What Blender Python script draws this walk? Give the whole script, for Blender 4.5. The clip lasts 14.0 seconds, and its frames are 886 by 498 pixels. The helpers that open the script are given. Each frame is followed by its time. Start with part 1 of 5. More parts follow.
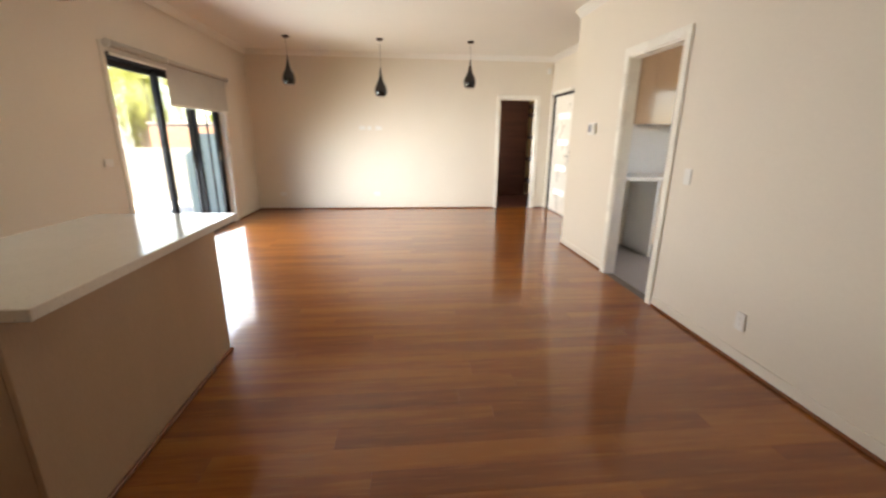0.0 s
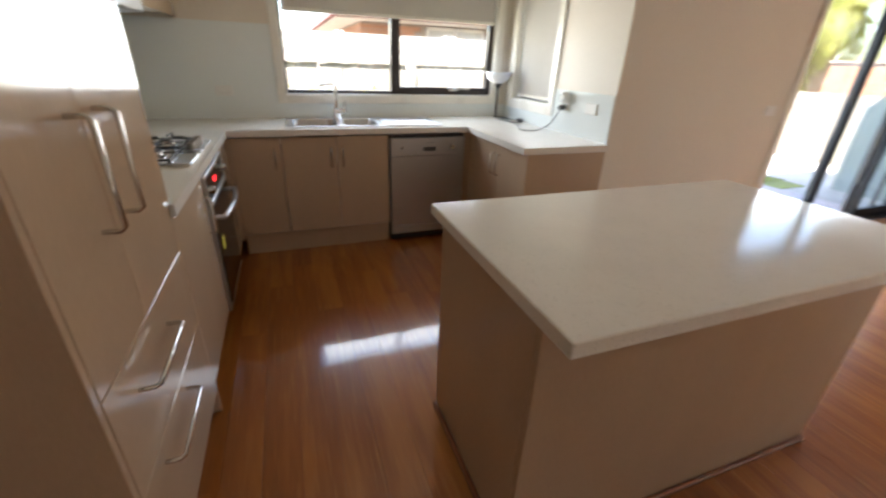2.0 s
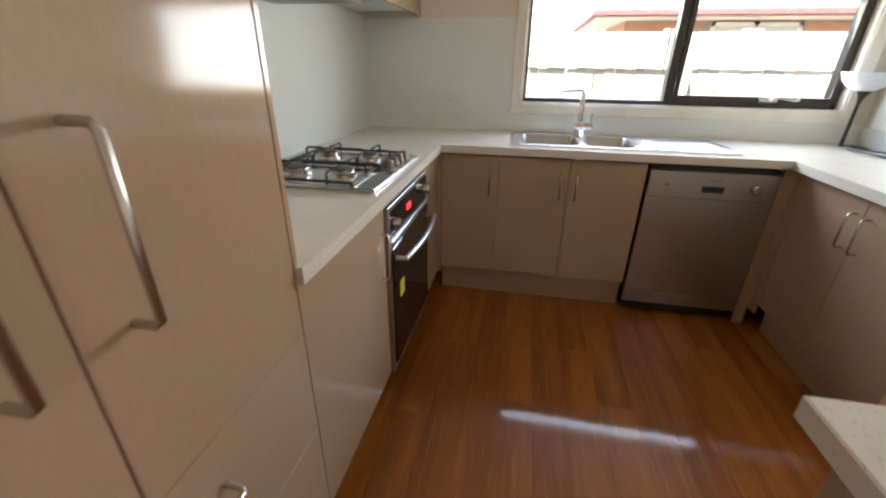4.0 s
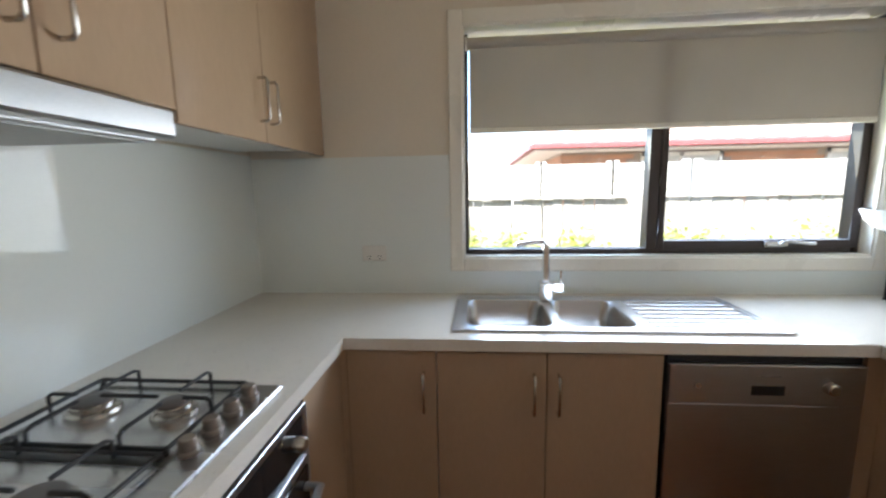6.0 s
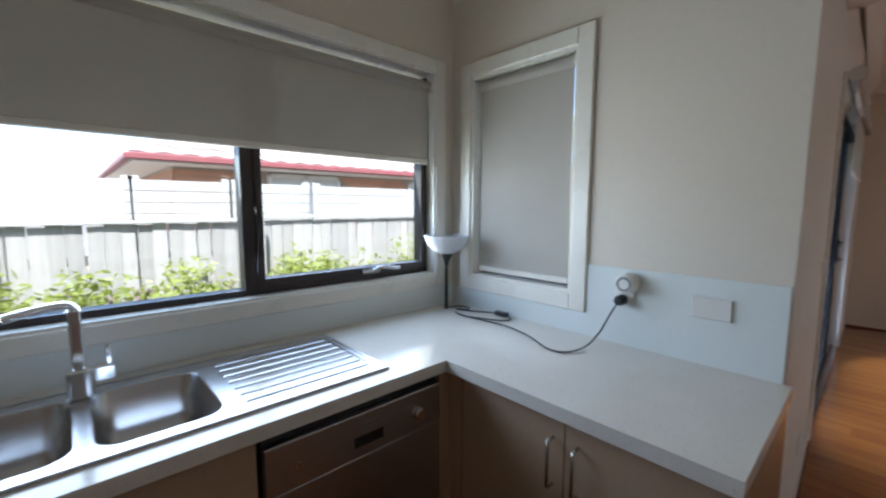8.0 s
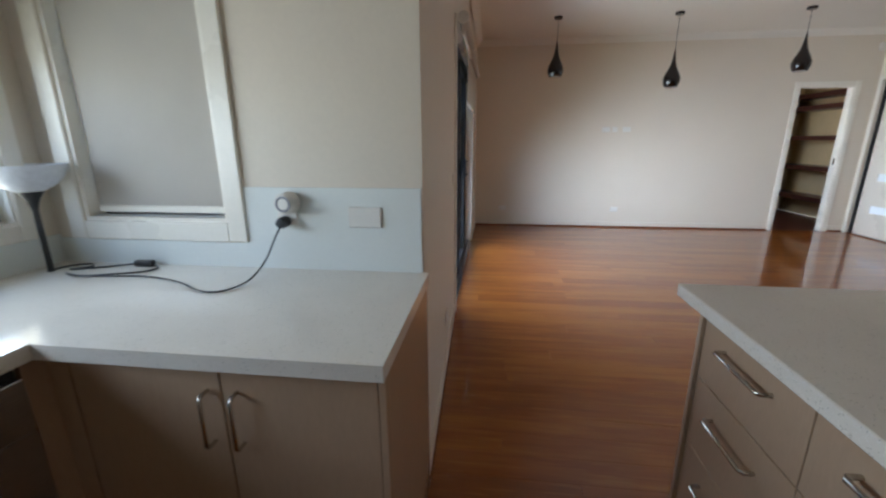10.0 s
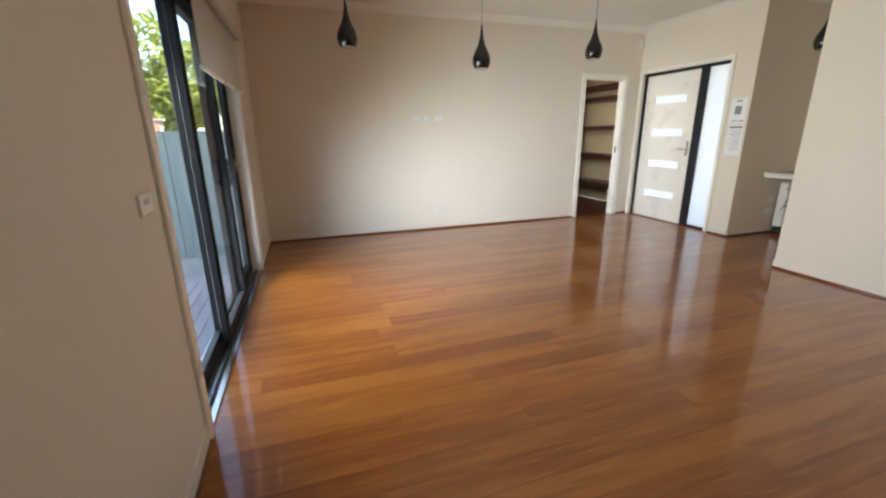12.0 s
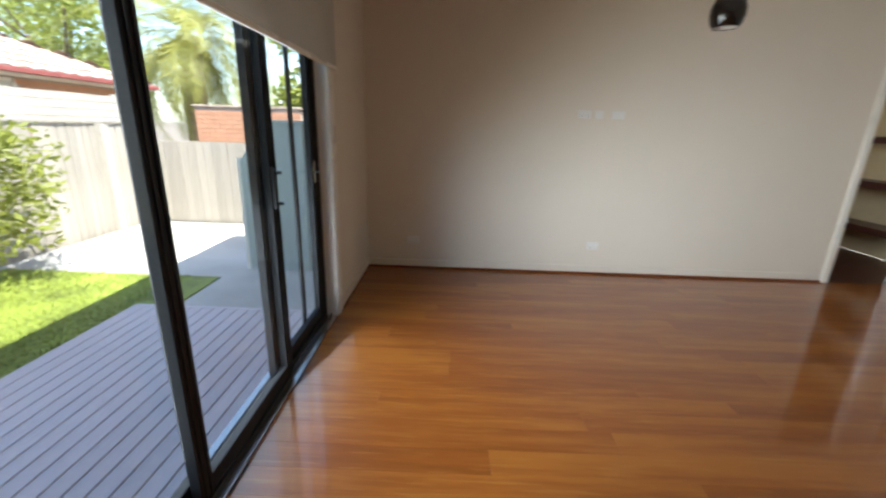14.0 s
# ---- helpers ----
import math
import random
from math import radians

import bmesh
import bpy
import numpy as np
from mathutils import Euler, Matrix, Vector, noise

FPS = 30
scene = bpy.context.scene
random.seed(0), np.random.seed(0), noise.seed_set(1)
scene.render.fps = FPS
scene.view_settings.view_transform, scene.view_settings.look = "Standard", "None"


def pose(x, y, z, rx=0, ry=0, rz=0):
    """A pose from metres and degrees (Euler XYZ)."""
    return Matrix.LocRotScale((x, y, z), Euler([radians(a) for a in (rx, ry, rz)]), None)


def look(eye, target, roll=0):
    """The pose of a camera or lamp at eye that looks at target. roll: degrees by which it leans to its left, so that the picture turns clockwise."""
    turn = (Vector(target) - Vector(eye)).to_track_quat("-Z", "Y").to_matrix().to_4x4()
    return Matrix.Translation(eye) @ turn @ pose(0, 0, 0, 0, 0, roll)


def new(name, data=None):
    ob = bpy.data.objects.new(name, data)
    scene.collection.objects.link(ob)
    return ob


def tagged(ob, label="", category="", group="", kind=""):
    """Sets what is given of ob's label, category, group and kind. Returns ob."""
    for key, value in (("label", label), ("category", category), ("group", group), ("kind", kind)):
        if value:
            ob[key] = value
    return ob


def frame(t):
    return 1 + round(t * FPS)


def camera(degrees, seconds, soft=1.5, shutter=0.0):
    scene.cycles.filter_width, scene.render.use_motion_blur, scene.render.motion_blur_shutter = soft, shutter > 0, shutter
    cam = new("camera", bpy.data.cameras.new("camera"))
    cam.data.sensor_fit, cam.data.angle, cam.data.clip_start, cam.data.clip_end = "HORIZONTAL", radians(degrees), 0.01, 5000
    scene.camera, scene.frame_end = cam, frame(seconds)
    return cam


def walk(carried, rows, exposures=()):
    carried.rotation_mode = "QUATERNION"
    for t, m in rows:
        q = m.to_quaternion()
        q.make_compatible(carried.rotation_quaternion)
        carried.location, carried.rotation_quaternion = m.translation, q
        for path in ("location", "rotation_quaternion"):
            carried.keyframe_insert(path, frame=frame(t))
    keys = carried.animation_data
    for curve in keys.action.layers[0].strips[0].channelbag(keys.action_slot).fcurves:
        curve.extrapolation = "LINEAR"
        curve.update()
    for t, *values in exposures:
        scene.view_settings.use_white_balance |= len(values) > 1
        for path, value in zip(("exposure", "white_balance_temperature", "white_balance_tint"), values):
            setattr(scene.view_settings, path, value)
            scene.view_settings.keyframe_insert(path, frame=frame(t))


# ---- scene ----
cam = camera(95.2, 14.0, soft=2.3, shutter=0.25)
PATH = [
    (0, (-0.166, 0.092, 1.368), (0.018, 2.01, 0.832), 0.6),
    (0.5, (-0.11, 0.38, 1.407), (-0.464, 2.261, 0.826), 2.3),
    (1, (-0.303, 0.584, 1.39), (-1.183, 2.285, 0.817), 2.6),
    (1.5, (-0.561, 0.704, 1.401), (-1.892, 2.03, 0.716), 1.9),
    (2, (-0.732, 0.779, 1.356), (-2.425, 1.427, 0.51), 2.3),
    (2.5, (-0.867, 0.823, 1.3), (-2.595, 0.836, 0.294), 2.9),
    (2.7, (-0.936, 0.828, 1.284), (-2.642, 0.709, 0.246), 2.0),
    (4.8, (-1.969, 0.823, 1.304), (-3.803, 0.382, 0.638), -0.9),
    (5, (-2.081, 0.786, 1.329), (-3.953, 0.369, 0.761), -1.3),
    (5.5, (-2.247, 0.785, 1.366), (-4.175, 0.436, 0.965), -2.4),
    (6, (-2.398, 0.849, 1.386), (-4.371, 0.684, 1.099), -1.0),
    (6.5, (-2.523, 0.993, 1.407), (-4.506, 1.126, 1.186), 0.2),
    (7, (-2.573, 1.074, 1.398), (-4.489, 1.616, 1.209), 0.5),
    (7.5, (-2.642, 1.122, 1.409), (-4.378, 2.096, 1.218), 0.6),
    (8, (-2.695, 1.151, 1.427), (-4.154, 2.502, 1.216), 0.2),
    (8.5, (-2.695, 1.17, 1.425), (-3.829, 2.795, 1.154), -0.2),
    (9, (-2.685, 1.185, 1.4), (-3.487, 2.98, 1.032), -0.8),
    (9.2, (-2.682, 1.183, 1.391), (-3.355, 3.021, 0.981), -0.7),
    (11.3, (-2.479, 2.068, 1.3), (-2.184, 3.964, 0.735), -0.7),
    (11.5, (-2.467, 2.201, 1.311), (-2.092, 4.085, 0.753), -0.8),
    (12, (-2.364, 2.602, 1.318), (-1.765, 4.428, 0.766), -0.7),
    (12.5, (-2.281, 3.02, 1.317), (-1.626, 4.824, 0.752), -0.8),
    (13, (-2.227, 3.444, 1.342), (-1.463, 5.199, 0.761), -2.3),
    (13.5, (-2.12, 3.815, 1.324), (-1.595, 5.668, 0.783), 0.9),
    (14, (-2.108, 4.166, 1.342), (-2.133, 6.083, 0.773), 1.8),
]
walk(cam, [(t, look(eye, target, roll)) for t, eye, target, roll in PATH],
     [(0, 3.0, 7000, 12), (1.2, 2.85, 6500, 13), (2.5, 3.2, 6450, 15), (5.0, 3.3, 6350, 13), (6.0, 2.95, 5950, 13), (7.5, 2.2, 5450, 13),
      (9.0, 1.85, 5350, 11), (11.4, 2.48, 6350, 10), (12.5, 2.4, 6250, 9), (13.5, 2.15, 6200, 9), (14.0, 1.88, 6250, 9)])

# ---- world, sun, exposure ----
SUN_DIR = Vector((-0.50, 0.36, -1.0)).normalized()
world = bpy.data.worlds.new("sky")
scene.world = world
world.use_nodes = True
wn, wl = world.node_tree.nodes, world.node_tree.links
wn.clear()
sky = wn.new("ShaderNodeTexSky")
sky.sky_type, sky.sun_disc = "NISHITA", False
sky.sun_elevation = math.asin(-SUN_DIR.z)
sky.sun_rotation = math.atan2(-SUN_DIR.x, -SUN_DIR.y)
background = wn.new("ShaderNodeBackground")
background.inputs["Strength"].default_value = 0.15
world_out = wn.new("ShaderNodeOutputWorld")
wl.new(sky.outputs[0], background.inputs[0])
wl.new(background.outputs[0], world_out.inputs[0])
sun = new("sun", bpy.data.lights.new("sun", "SUN"))
sun.data.energy, sun.data.angle, sun.data.color = 5.0, radians(0.5), (1.0, 0.96, 0.90)
sun.matrix_world = look((0, 0, 30), Vector((0, 0, 30)) + SUN_DIR)


def window_light(eye, target, width, height, watts, color, spread=140):
    """An area lamp set in an opening, standing in for daylight that enters there."""
    lamp = new("opening_lamp", bpy.data.lights.new("opening_lamp", "AREA"))
    lamp.data.shape, lamp.data.size, lamp.data.size_y = "RECTANGLE", width, height
    lamp.data.energy, lamp.data.color, lamp.data.spread = watts, color, radians(spread)
    lamp.matrix_world = look(eye, target)


# each opening: lamps stand in for the sky's cool light, falling, and for light thrown up from the sunlit lawn and
# paving
# narrow low beam, added to shape the bright patch on the far wall
window_light((-3.035, 5.66, 0.50), (-0.55, 7.45, 0.55), 2.3, 0.9, 5.0, (0.80, 0.89, 1.0), 62)
window_light((-3.035, 5.66, 0.88), (0, 4.9, 0.82), 2.3, 1.6, 13.0, (0.84, 0.91, 1.0), 132)
window_light((-3.04, 5.66, 0.88), (0, 6.6, 1.7), 2.3, 1.6, 1.6, (1.0, 0.92, 0.58), 90)
window_light((-4.318, 1.695, 1.36), (0, 1.695, 0.95), 1.66, 0.52, 2.0, (0.64, 0.81, 1.0), 155)
window_light((-4.322, 1.695, 1.36), (0, 1.695, 2.4), 1.66, 0.52, 1.9, (1.0, 0.95, 0.72), 150)
# warm lamp in an invented, unseen opening, to brighten the store room
window_light((1.09, 9.0, 1.55), (3.0, 9.0, 1.2), 0.9, 1.0, 1.2, (1.0, 0.95, 0.85), 150)

# ---- helpers of this scene ----


def material(name, color, rough=0.5, metal=0.0, coat=0.0, coat_rough=0.05, var=0.06, scale=6.0, fine=80.0, bump=0.0,
             bump_scale=200.0, stretch=(1, 1, 1), spec=0.5, trans=0.0, per_object=0.0, rough_var=0.05):
    """A procedural surface: colour varied at two scales, rough varied a little, fine relief."""
    m = bpy.data.materials.new(name)
    m.use_nodes = True
    n, l = m.node_tree.nodes, m.node_tree.links
    b = n["Principled BSDF"]
    tc = n.new("ShaderNodeTexCoord")
    mp = n.new("ShaderNodeMapping")
    mp.inputs["Scale"].default_value = stretch
    l.new(tc.outputs["Object"], mp.inputs[0])
    big, small = n.new("ShaderNodeTexNoise"), n.new("ShaderNodeTexNoise")
    big.inputs["Scale"].default_value, small.inputs["Scale"].default_value = scale, fine
    big.inputs["Detail"].default_value = small.inputs["Detail"].default_value = 4
    l.new(mp.outputs[0], big.inputs["Vector"])
    l.new(mp.outputs[0], small.inputs["Vector"])
    add = n.new("ShaderNodeMath")
    add.operation = "ADD"
    l.new(big.outputs["Fac"], add.inputs[0])
    l.new(small.outputs["Fac"], add.inputs[1])
    last = add.outputs[0]
    if per_object:
        info = n.new("ShaderNodeObjectInfo")
        mul = n.new("ShaderNodeMath")
        mul.operation = "MULTIPLY_ADD"
        l.new(info.outputs["Random"], mul.inputs[0])
        mul.inputs[1].default_value = per_object
        l.new(last, mul.inputs[2])
        last = mul.outputs[0]
    rng = n.new("ShaderNodeMapRange")
    rng.inputs["From Min"].default_value, rng.inputs["From Max"].default_value = 0.6, 1.4 + per_object
    rng.inputs["To Min"].default_value, rng.inputs["To Max"].default_value = 1 - var * 2, 1 + var * 2
    l.new(last, rng.inputs["Value"])
    mix = n.new("ShaderNodeVectorMath")
    mix.operation = "SCALE"
    mix.inputs[0].default_value = color
    l.new(rng.outputs[0], mix.inputs["Scale"])
    l.new(mix.outputs[0], b.inputs["Base Color"])
    rr = n.new("ShaderNodeMapRange")
    rr.inputs["To Min"].default_value, rr.inputs["To Max"].default_value = max(0.01, rough - rough_var), rough + rough_var
    l.new(big.outputs["Fac"], rr.inputs["Value"])
    l.new(rr.outputs[0], b.inputs["Roughness"])
    b.inputs["Metallic"].default_value = metal
    b.inputs["Coat Weight"].default_value, b.inputs["Coat Roughness"].default_value = coat, coat_rough
    b.inputs["Specular IOR Level"].default_value = spec
    b.inputs["Transmission Weight"].default_value = trans
    if bump:
        t = n.new("ShaderNodeTexNoise")
        t.inputs["Scale"].default_value = bump_scale
        l.new(mp.outputs[0], t.inputs["Vector"])
        bp = n.new("ShaderNodeBump")
        bp.inputs["Strength"].default_value, bp.inputs["Distance"].default_value = bump, 0.002
        l.new(t.outputs["Fac"], bp.inputs["Height"])
        l.new(bp.outputs[0], b.inputs["Normal"])
    return m


def emitter(name, color, strength):
    m = bpy.data.materials.new(name)
    m.use_nodes = True
    b = m.node_tree.nodes["Principled BSDF"]
    b.inputs["Base Color"].default_value = (*color, 1)
    b.inputs["Emission Color"].default_value = (*color, 1)
    b.inputs["Emission Strength"].default_value = strength
    return m


def clear_glass(name, tint=(0.96, 0.98, 0.97)):
    m = bpy.data.materials.new(name)
    m.use_nodes = True
    n, l = m.node_tree.nodes, m.node_tree.links
    n.clear()
    out, mix = n.new("ShaderNodeOutputMaterial"), n.new("ShaderNodeMixShader")
    see, shine, face = n.new("ShaderNodeBsdfTransparent"), n.new("ShaderNodeBsdfGlossy"), n.new("ShaderNodeLayerWeight")
    see.inputs[0].default_value = (*tint, 1)
    shine.inputs["Roughness"].default_value = 0.01
    power, lift = n.new("ShaderNodeMath"), n.new("ShaderNodeMath")
    power.operation, lift.operation = "POWER", "MULTIPLY_ADD"
    power.inputs[1].default_value = 5.0
    lift.inputs[1].default_value, lift.inputs[2].default_value = 0.3, 0.025
    l.new(face.outputs["Facing"], power.inputs[0])
    l.new(power.outputs[0], lift.inputs[0])
    l.new(lift.outputs[0], mix.inputs[0])
    l.new(see.outputs[0], mix.inputs[1])
    l.new(shine.outputs[0], mix.inputs[2])
    l.new(mix.outputs[0], out.inputs[0])
    return m


def blind_cloth(name, color, through_share):
    """Roller blind fabric: a fine weave, letting some light through."""
    m = material(name, color, 0.85, var=0.04, scale=4, fine=300, bump=0.2, bump_scale=900)
    n, l = m.node_tree.nodes, m.node_tree.links
    b, out = n["Principled BSDF"], n["Material Output"]
    tr, mix = n.new("ShaderNodeBsdfTranslucent"), n.new("ShaderNodeMixShader")
    tr.inputs[0].default_value = (*color, 1)
    mix.inputs[0].default_value = through_share
    l.new(b.outputs[0], mix.inputs[1])
    l.new(tr.outputs[0], mix.inputs[2])
    l.new(mix.outputs[0], out.inputs[0])
    return m


def leaf_stuff(name, color, **more):
    """Leaves that let part of the sunlight through."""
    m = material(name, color, 0.5, **more)
    n, l = m.node_tree.nodes, m.node_tree.links
    tr, mix = n.new("ShaderNodeBsdfTranslucent"), n.new("ShaderNodeMixShader")
    tr.inputs[0].default_value = (color[0] * 1.5, color[1] * 1.5, color[2] * 1.1, 1)
    mix.inputs[0].default_value = 0.45
    l.new(n["Principled BSDF"].outputs[0], mix.inputs[1])
    l.new(tr.outputs[0], mix.inputs[2])
    l.new(mix.outputs[0], n["Material Output"].inputs[0])
    return m


def box(bm, x0, x1, y0, y1, z0, z1, bevel=0.0, seg=1):
    m = Matrix.LocRotScale(((x0 + x1) / 2, (y0 + y1) / 2, (z0 + z1) / 2), None, (abs(x1 - x0), abs(y1 - y0), abs(z1 - z0)))
    got = bmesh.ops.create_cube(bm, size=1, matrix=m)["verts"]
    if bevel:
        edges = list({e for v in got for e in v.link_edges})
        bmesh.ops.bevel(bm, geom=edges, offset=bevel, segments=seg, affect="EDGES", profile=0.5)
    return bm


def boxes(*rows, bevel=0.0, seg=1):
    bm = bmesh.new()
    for r in rows:
        box(bm, *r, bevel=bevel, seg=seg)
    return bm


def cyl(bm, a, b, r, r2=None, seg=16):
    a, b = Vector(a), Vector(b)
    turn = (b - a).to_track_quat("Z", "Y").to_matrix().to_4x4()
    bmesh.ops.create_cone(bm, cap_ends=True, segments=seg, radius1=r, radius2=r if r2 is None else r2, depth=(b - a).length,
                          matrix=Matrix.Translation((a + b) / 2) @ turn)
    return bm


def lathe(bm, profile, at=(0, 0, 0), seg=32, axis="Z"):
    """A turned body from (radius, height) pairs."""
    rings = []
    for r, h in profile:
        ring = []
        for k in range(seg):
            a = 2 * math.pi * k / seg
            p = (r * math.cos(a), r * math.sin(a), h)
            if axis == "Y":
                p = (p[0], p[2], p[1])
            if axis == "X":
                p = (p[2], p[0], p[1])
            ring.append(bm.verts.new(Vector(p) + Vector(at)))
        rings.append(ring)
    for a, b in zip(rings, rings[1:]):
        for k in range(seg):
            bm.faces.new((a[k], a[(k + 1) % seg], b[(k + 1) % seg], b[k]))
    bmesh.ops.recalc_face_normals(bm, faces=bm.faces)
    return bm


def tube(bm, pts, r, seg=8, smooth_steps=0):
    """A round bar through points; corners rounded when smooth_steps is set."""
    pts = [Vector(p) for p in pts]
    if smooth_steps:
        fine = []
        for i in range(len(pts) - 1):
            p0, p1, p2, p3 = pts[max(i - 1, 0)], pts[i], pts[i + 1], pts[min(i + 2, len(pts) - 1)]
            for s in range(smooth_steps):
                t = s / smooth_steps
                fine.append(0.5 * (2 * p1 + (p2 - p0) * t + (2 * p0 - 5 * p1 + 4 * p2 - p3) * t * t + (3 * p1 - p0 - 3 * p2 + p3) * t ** 3))
        pts = fine + [pts[-1]]
    rings, side = [], None
    for i, p in enumerate(pts):
        d = (pts[min(i + 1, len(pts) - 1)] - pts[max(i - 1, 0)]).normalized()
        if side is None:
            side = d.orthogonal().normalized()
        side = (side - d * side.dot(d)).normalized()
        up = d.cross(side)
        rings.append([bm.verts.new(p + r * (math.cos(2 * math.pi * k / seg) * side + math.sin(2 * math.pi * k / seg) * up)) for k in range(seg)])
    for a, b in zip(rings, rings[1:]):
        for k in range(seg):
            bm.faces.new((a[k], a[(k + 1) % seg], b[(k + 1) % seg], b[k]))
    bm.faces.new(list(reversed(rings[0])))
    bm.faces.new(rings[-1])
    return bm


def prism(bm, outline, z0, z1):
    """An upright body over a flat outline of (x, y)."""
    low = [bm.verts.new((x, y, z0)) for x, y in outline]
    high = [bm.verts.new((x, y, z1)) for x, y in outline]
    bm.faces.new(low[::-1])
    bm.faces.new(high)
    for i in range(len(low)):
        j = (i + 1) % len(low)
        bm.faces.new((low[i], low[j], high[j], high[i]))
    bmesh.ops.recalc_face_normals(bm, faces=bm.faces)
    return bm


def mesh_of(name, bm, mat, smooth=None):
    me = bpy.data.meshes.new(name)
    bm.normal_update()
    bm.to_mesh(me)
    bm.free()
    me.materials.append(mat)
    if smooth:
        me.shade_smooth()
        for p in me.polygons:
            p.use_smooth = True
        me.set_sharp_from_angle(angle=radians(smooth))
    return me


def structure(name, bm, mat, label="", category="", smooth=None):
    return tagged(new(name, mesh_of(name, bm, mat, smooth)), label, category, kind="structure")


def thing(name, at, label, category, group="", kind=""):
    ob = new(name)
    ob.empty_display_size = 0.1
    ob.matrix_basis = Matrix.Translation(at)
    return tagged(ob, label, category, group, kind)


def solid(name, bm, mat, label, category, group="", smooth=None, kind=""):
    """A thing that is one mesh."""
    return tagged(new(name, mesh_of(name, bm, mat, smooth)), label, category, group, kind)


def part(name, bm, mat, parent, label="", smooth=None):
    """One mesh under a thing or a part; its coordinates are the world's."""
    ob = new(name, mesh_of(name, bm, mat, smooth))
    ob.parent = parent
    ob.matrix_parent_inverse = parent.matrix_basis.inverted()
    return tagged(ob, label)


# ---- materials ----
SKIRT = material("skirting_enamel", (0.745, 0.67, 0.56), 0.4, var=0.015, scale=3, fine=50)
PAINT = material("wall_paint", (0.74, 0.66, 0.545), 0.55, var=0.015, scale=1.5, fine=60, bump=0.12, bump_scale=260, spec=0.35)
CEIL = material("ceiling_paint", (0.80, 0.76, 0.68), 0.8, var=0.012, scale=1.2, fine=40, bump=0.1, bump_scale=200, spec=0.2)
TRIM = material("trim_enamel", (0.84, 0.79, 0.69), 0.28, var=0.015, scale=3, fine=50, bump=0.05, bump_scale=80)
CABINET = material("cabinet_laminate", (0.445, 0.315, 0.21), 0.11, var=0.03, scale=5, fine=150, spec=0.5, stretch=(1, 1, 0.25))
CARCASS = material("cabinet_carcass", (0.70, 0.69, 0.66), 0.4, var=0.02)
STEEL = material("brushed_steel", (0.46, 0.46, 0.465), 0.31, 1.0, var=0.05, scale=3, fine=400, stretch=(1, 0.03, 1), bump=0.05, bump_scale=400)
BRIGHT_STEEL = material("bright_steel", (0.57, 0.565, 0.565), 0.27, 1.0, var=0.05, scale=3, fine=400, stretch=(1, 0.03, 1), bump=0.05, bump_scale=400)
BURNER_CAP = material("burner_enamel", (0.11, 0.10, 0.095), 0.45, var=0.15, fine=200)
KNOB = material("bronze_knob", (0.22, 0.185, 0.16), 0.35, 0.7, var=0.08)
CHROME = material("chrome", (0.8, 0.8, 0.8), 0.08, 1.0, var=0.01, rough_var=0.02)
SATIN = material("satin_nickel", (0.55, 0.52, 0.48), 0.25, 1.0, var=0.03)
BLACK_AL = material("black_aluminium", (0.016, 0.017, 0.02), 0.5, var=0.15, scale=4, fine=120, spec=0.25)
BROWN_AL = material("brown_aluminium", (0.035, 0.022, 0.018), 0.35, var=0.12, scale=4, fine=120)
IRON = material("cast_iron", (0.02, 0.02, 0.022), 0.5, var=0.2, fine=200, bump=0.3, bump_scale=500)
BLACK_PL = material("black_plastic", (0.015, 0.015, 0.016), 0.35, var=0.1)
WHITE_PL = material("white_plastic", (0.78, 0.75, 0.69), 0.3, var=0.015)
OVEN_GLASS = material("oven_glass", (0.008, 0.008, 0.009), 0.04, var=0.1, rough_var=0.01)
SPLASH = material("splash_glass", (0.765, 0.785, 0.745), 0.02, var=0.01, scale=2, rough_var=0.01, spec=0.2)
PENDANT = material("pendant_enamel", (0.010, 0.007, 0.006), 0.14, var=0.2, coat=0.2)
PENDANT_IN = material("pendant_inside", (0.75, 0.68, 0.6), 0.5)
GLASS = clear_glass("window_glass")
BLIND = blind_cloth("blind_fabric", (0.60, 0.55, 0.48), 0.30)
FROST = blind_cloth("frosted_glass", (0.88, 0.91, 0.92), 0.6)
PAPER = material("printed_paper", (0.82, 0.82, 0.80), 0.7, var=0.02)
INK = material("grey_ink", (0.25, 0.25, 0.27), 0.7)
DARK_INK = material("dark_ink", (0.05, 0.05, 0.06), 0.7)
QUAD = material("quad_moulding_wood", (0.20, 0.065, 0.025), 0.25, var=0.15, scale=5, fine=60, stretch=(0.3, 0.3, 3), coat=0.4)


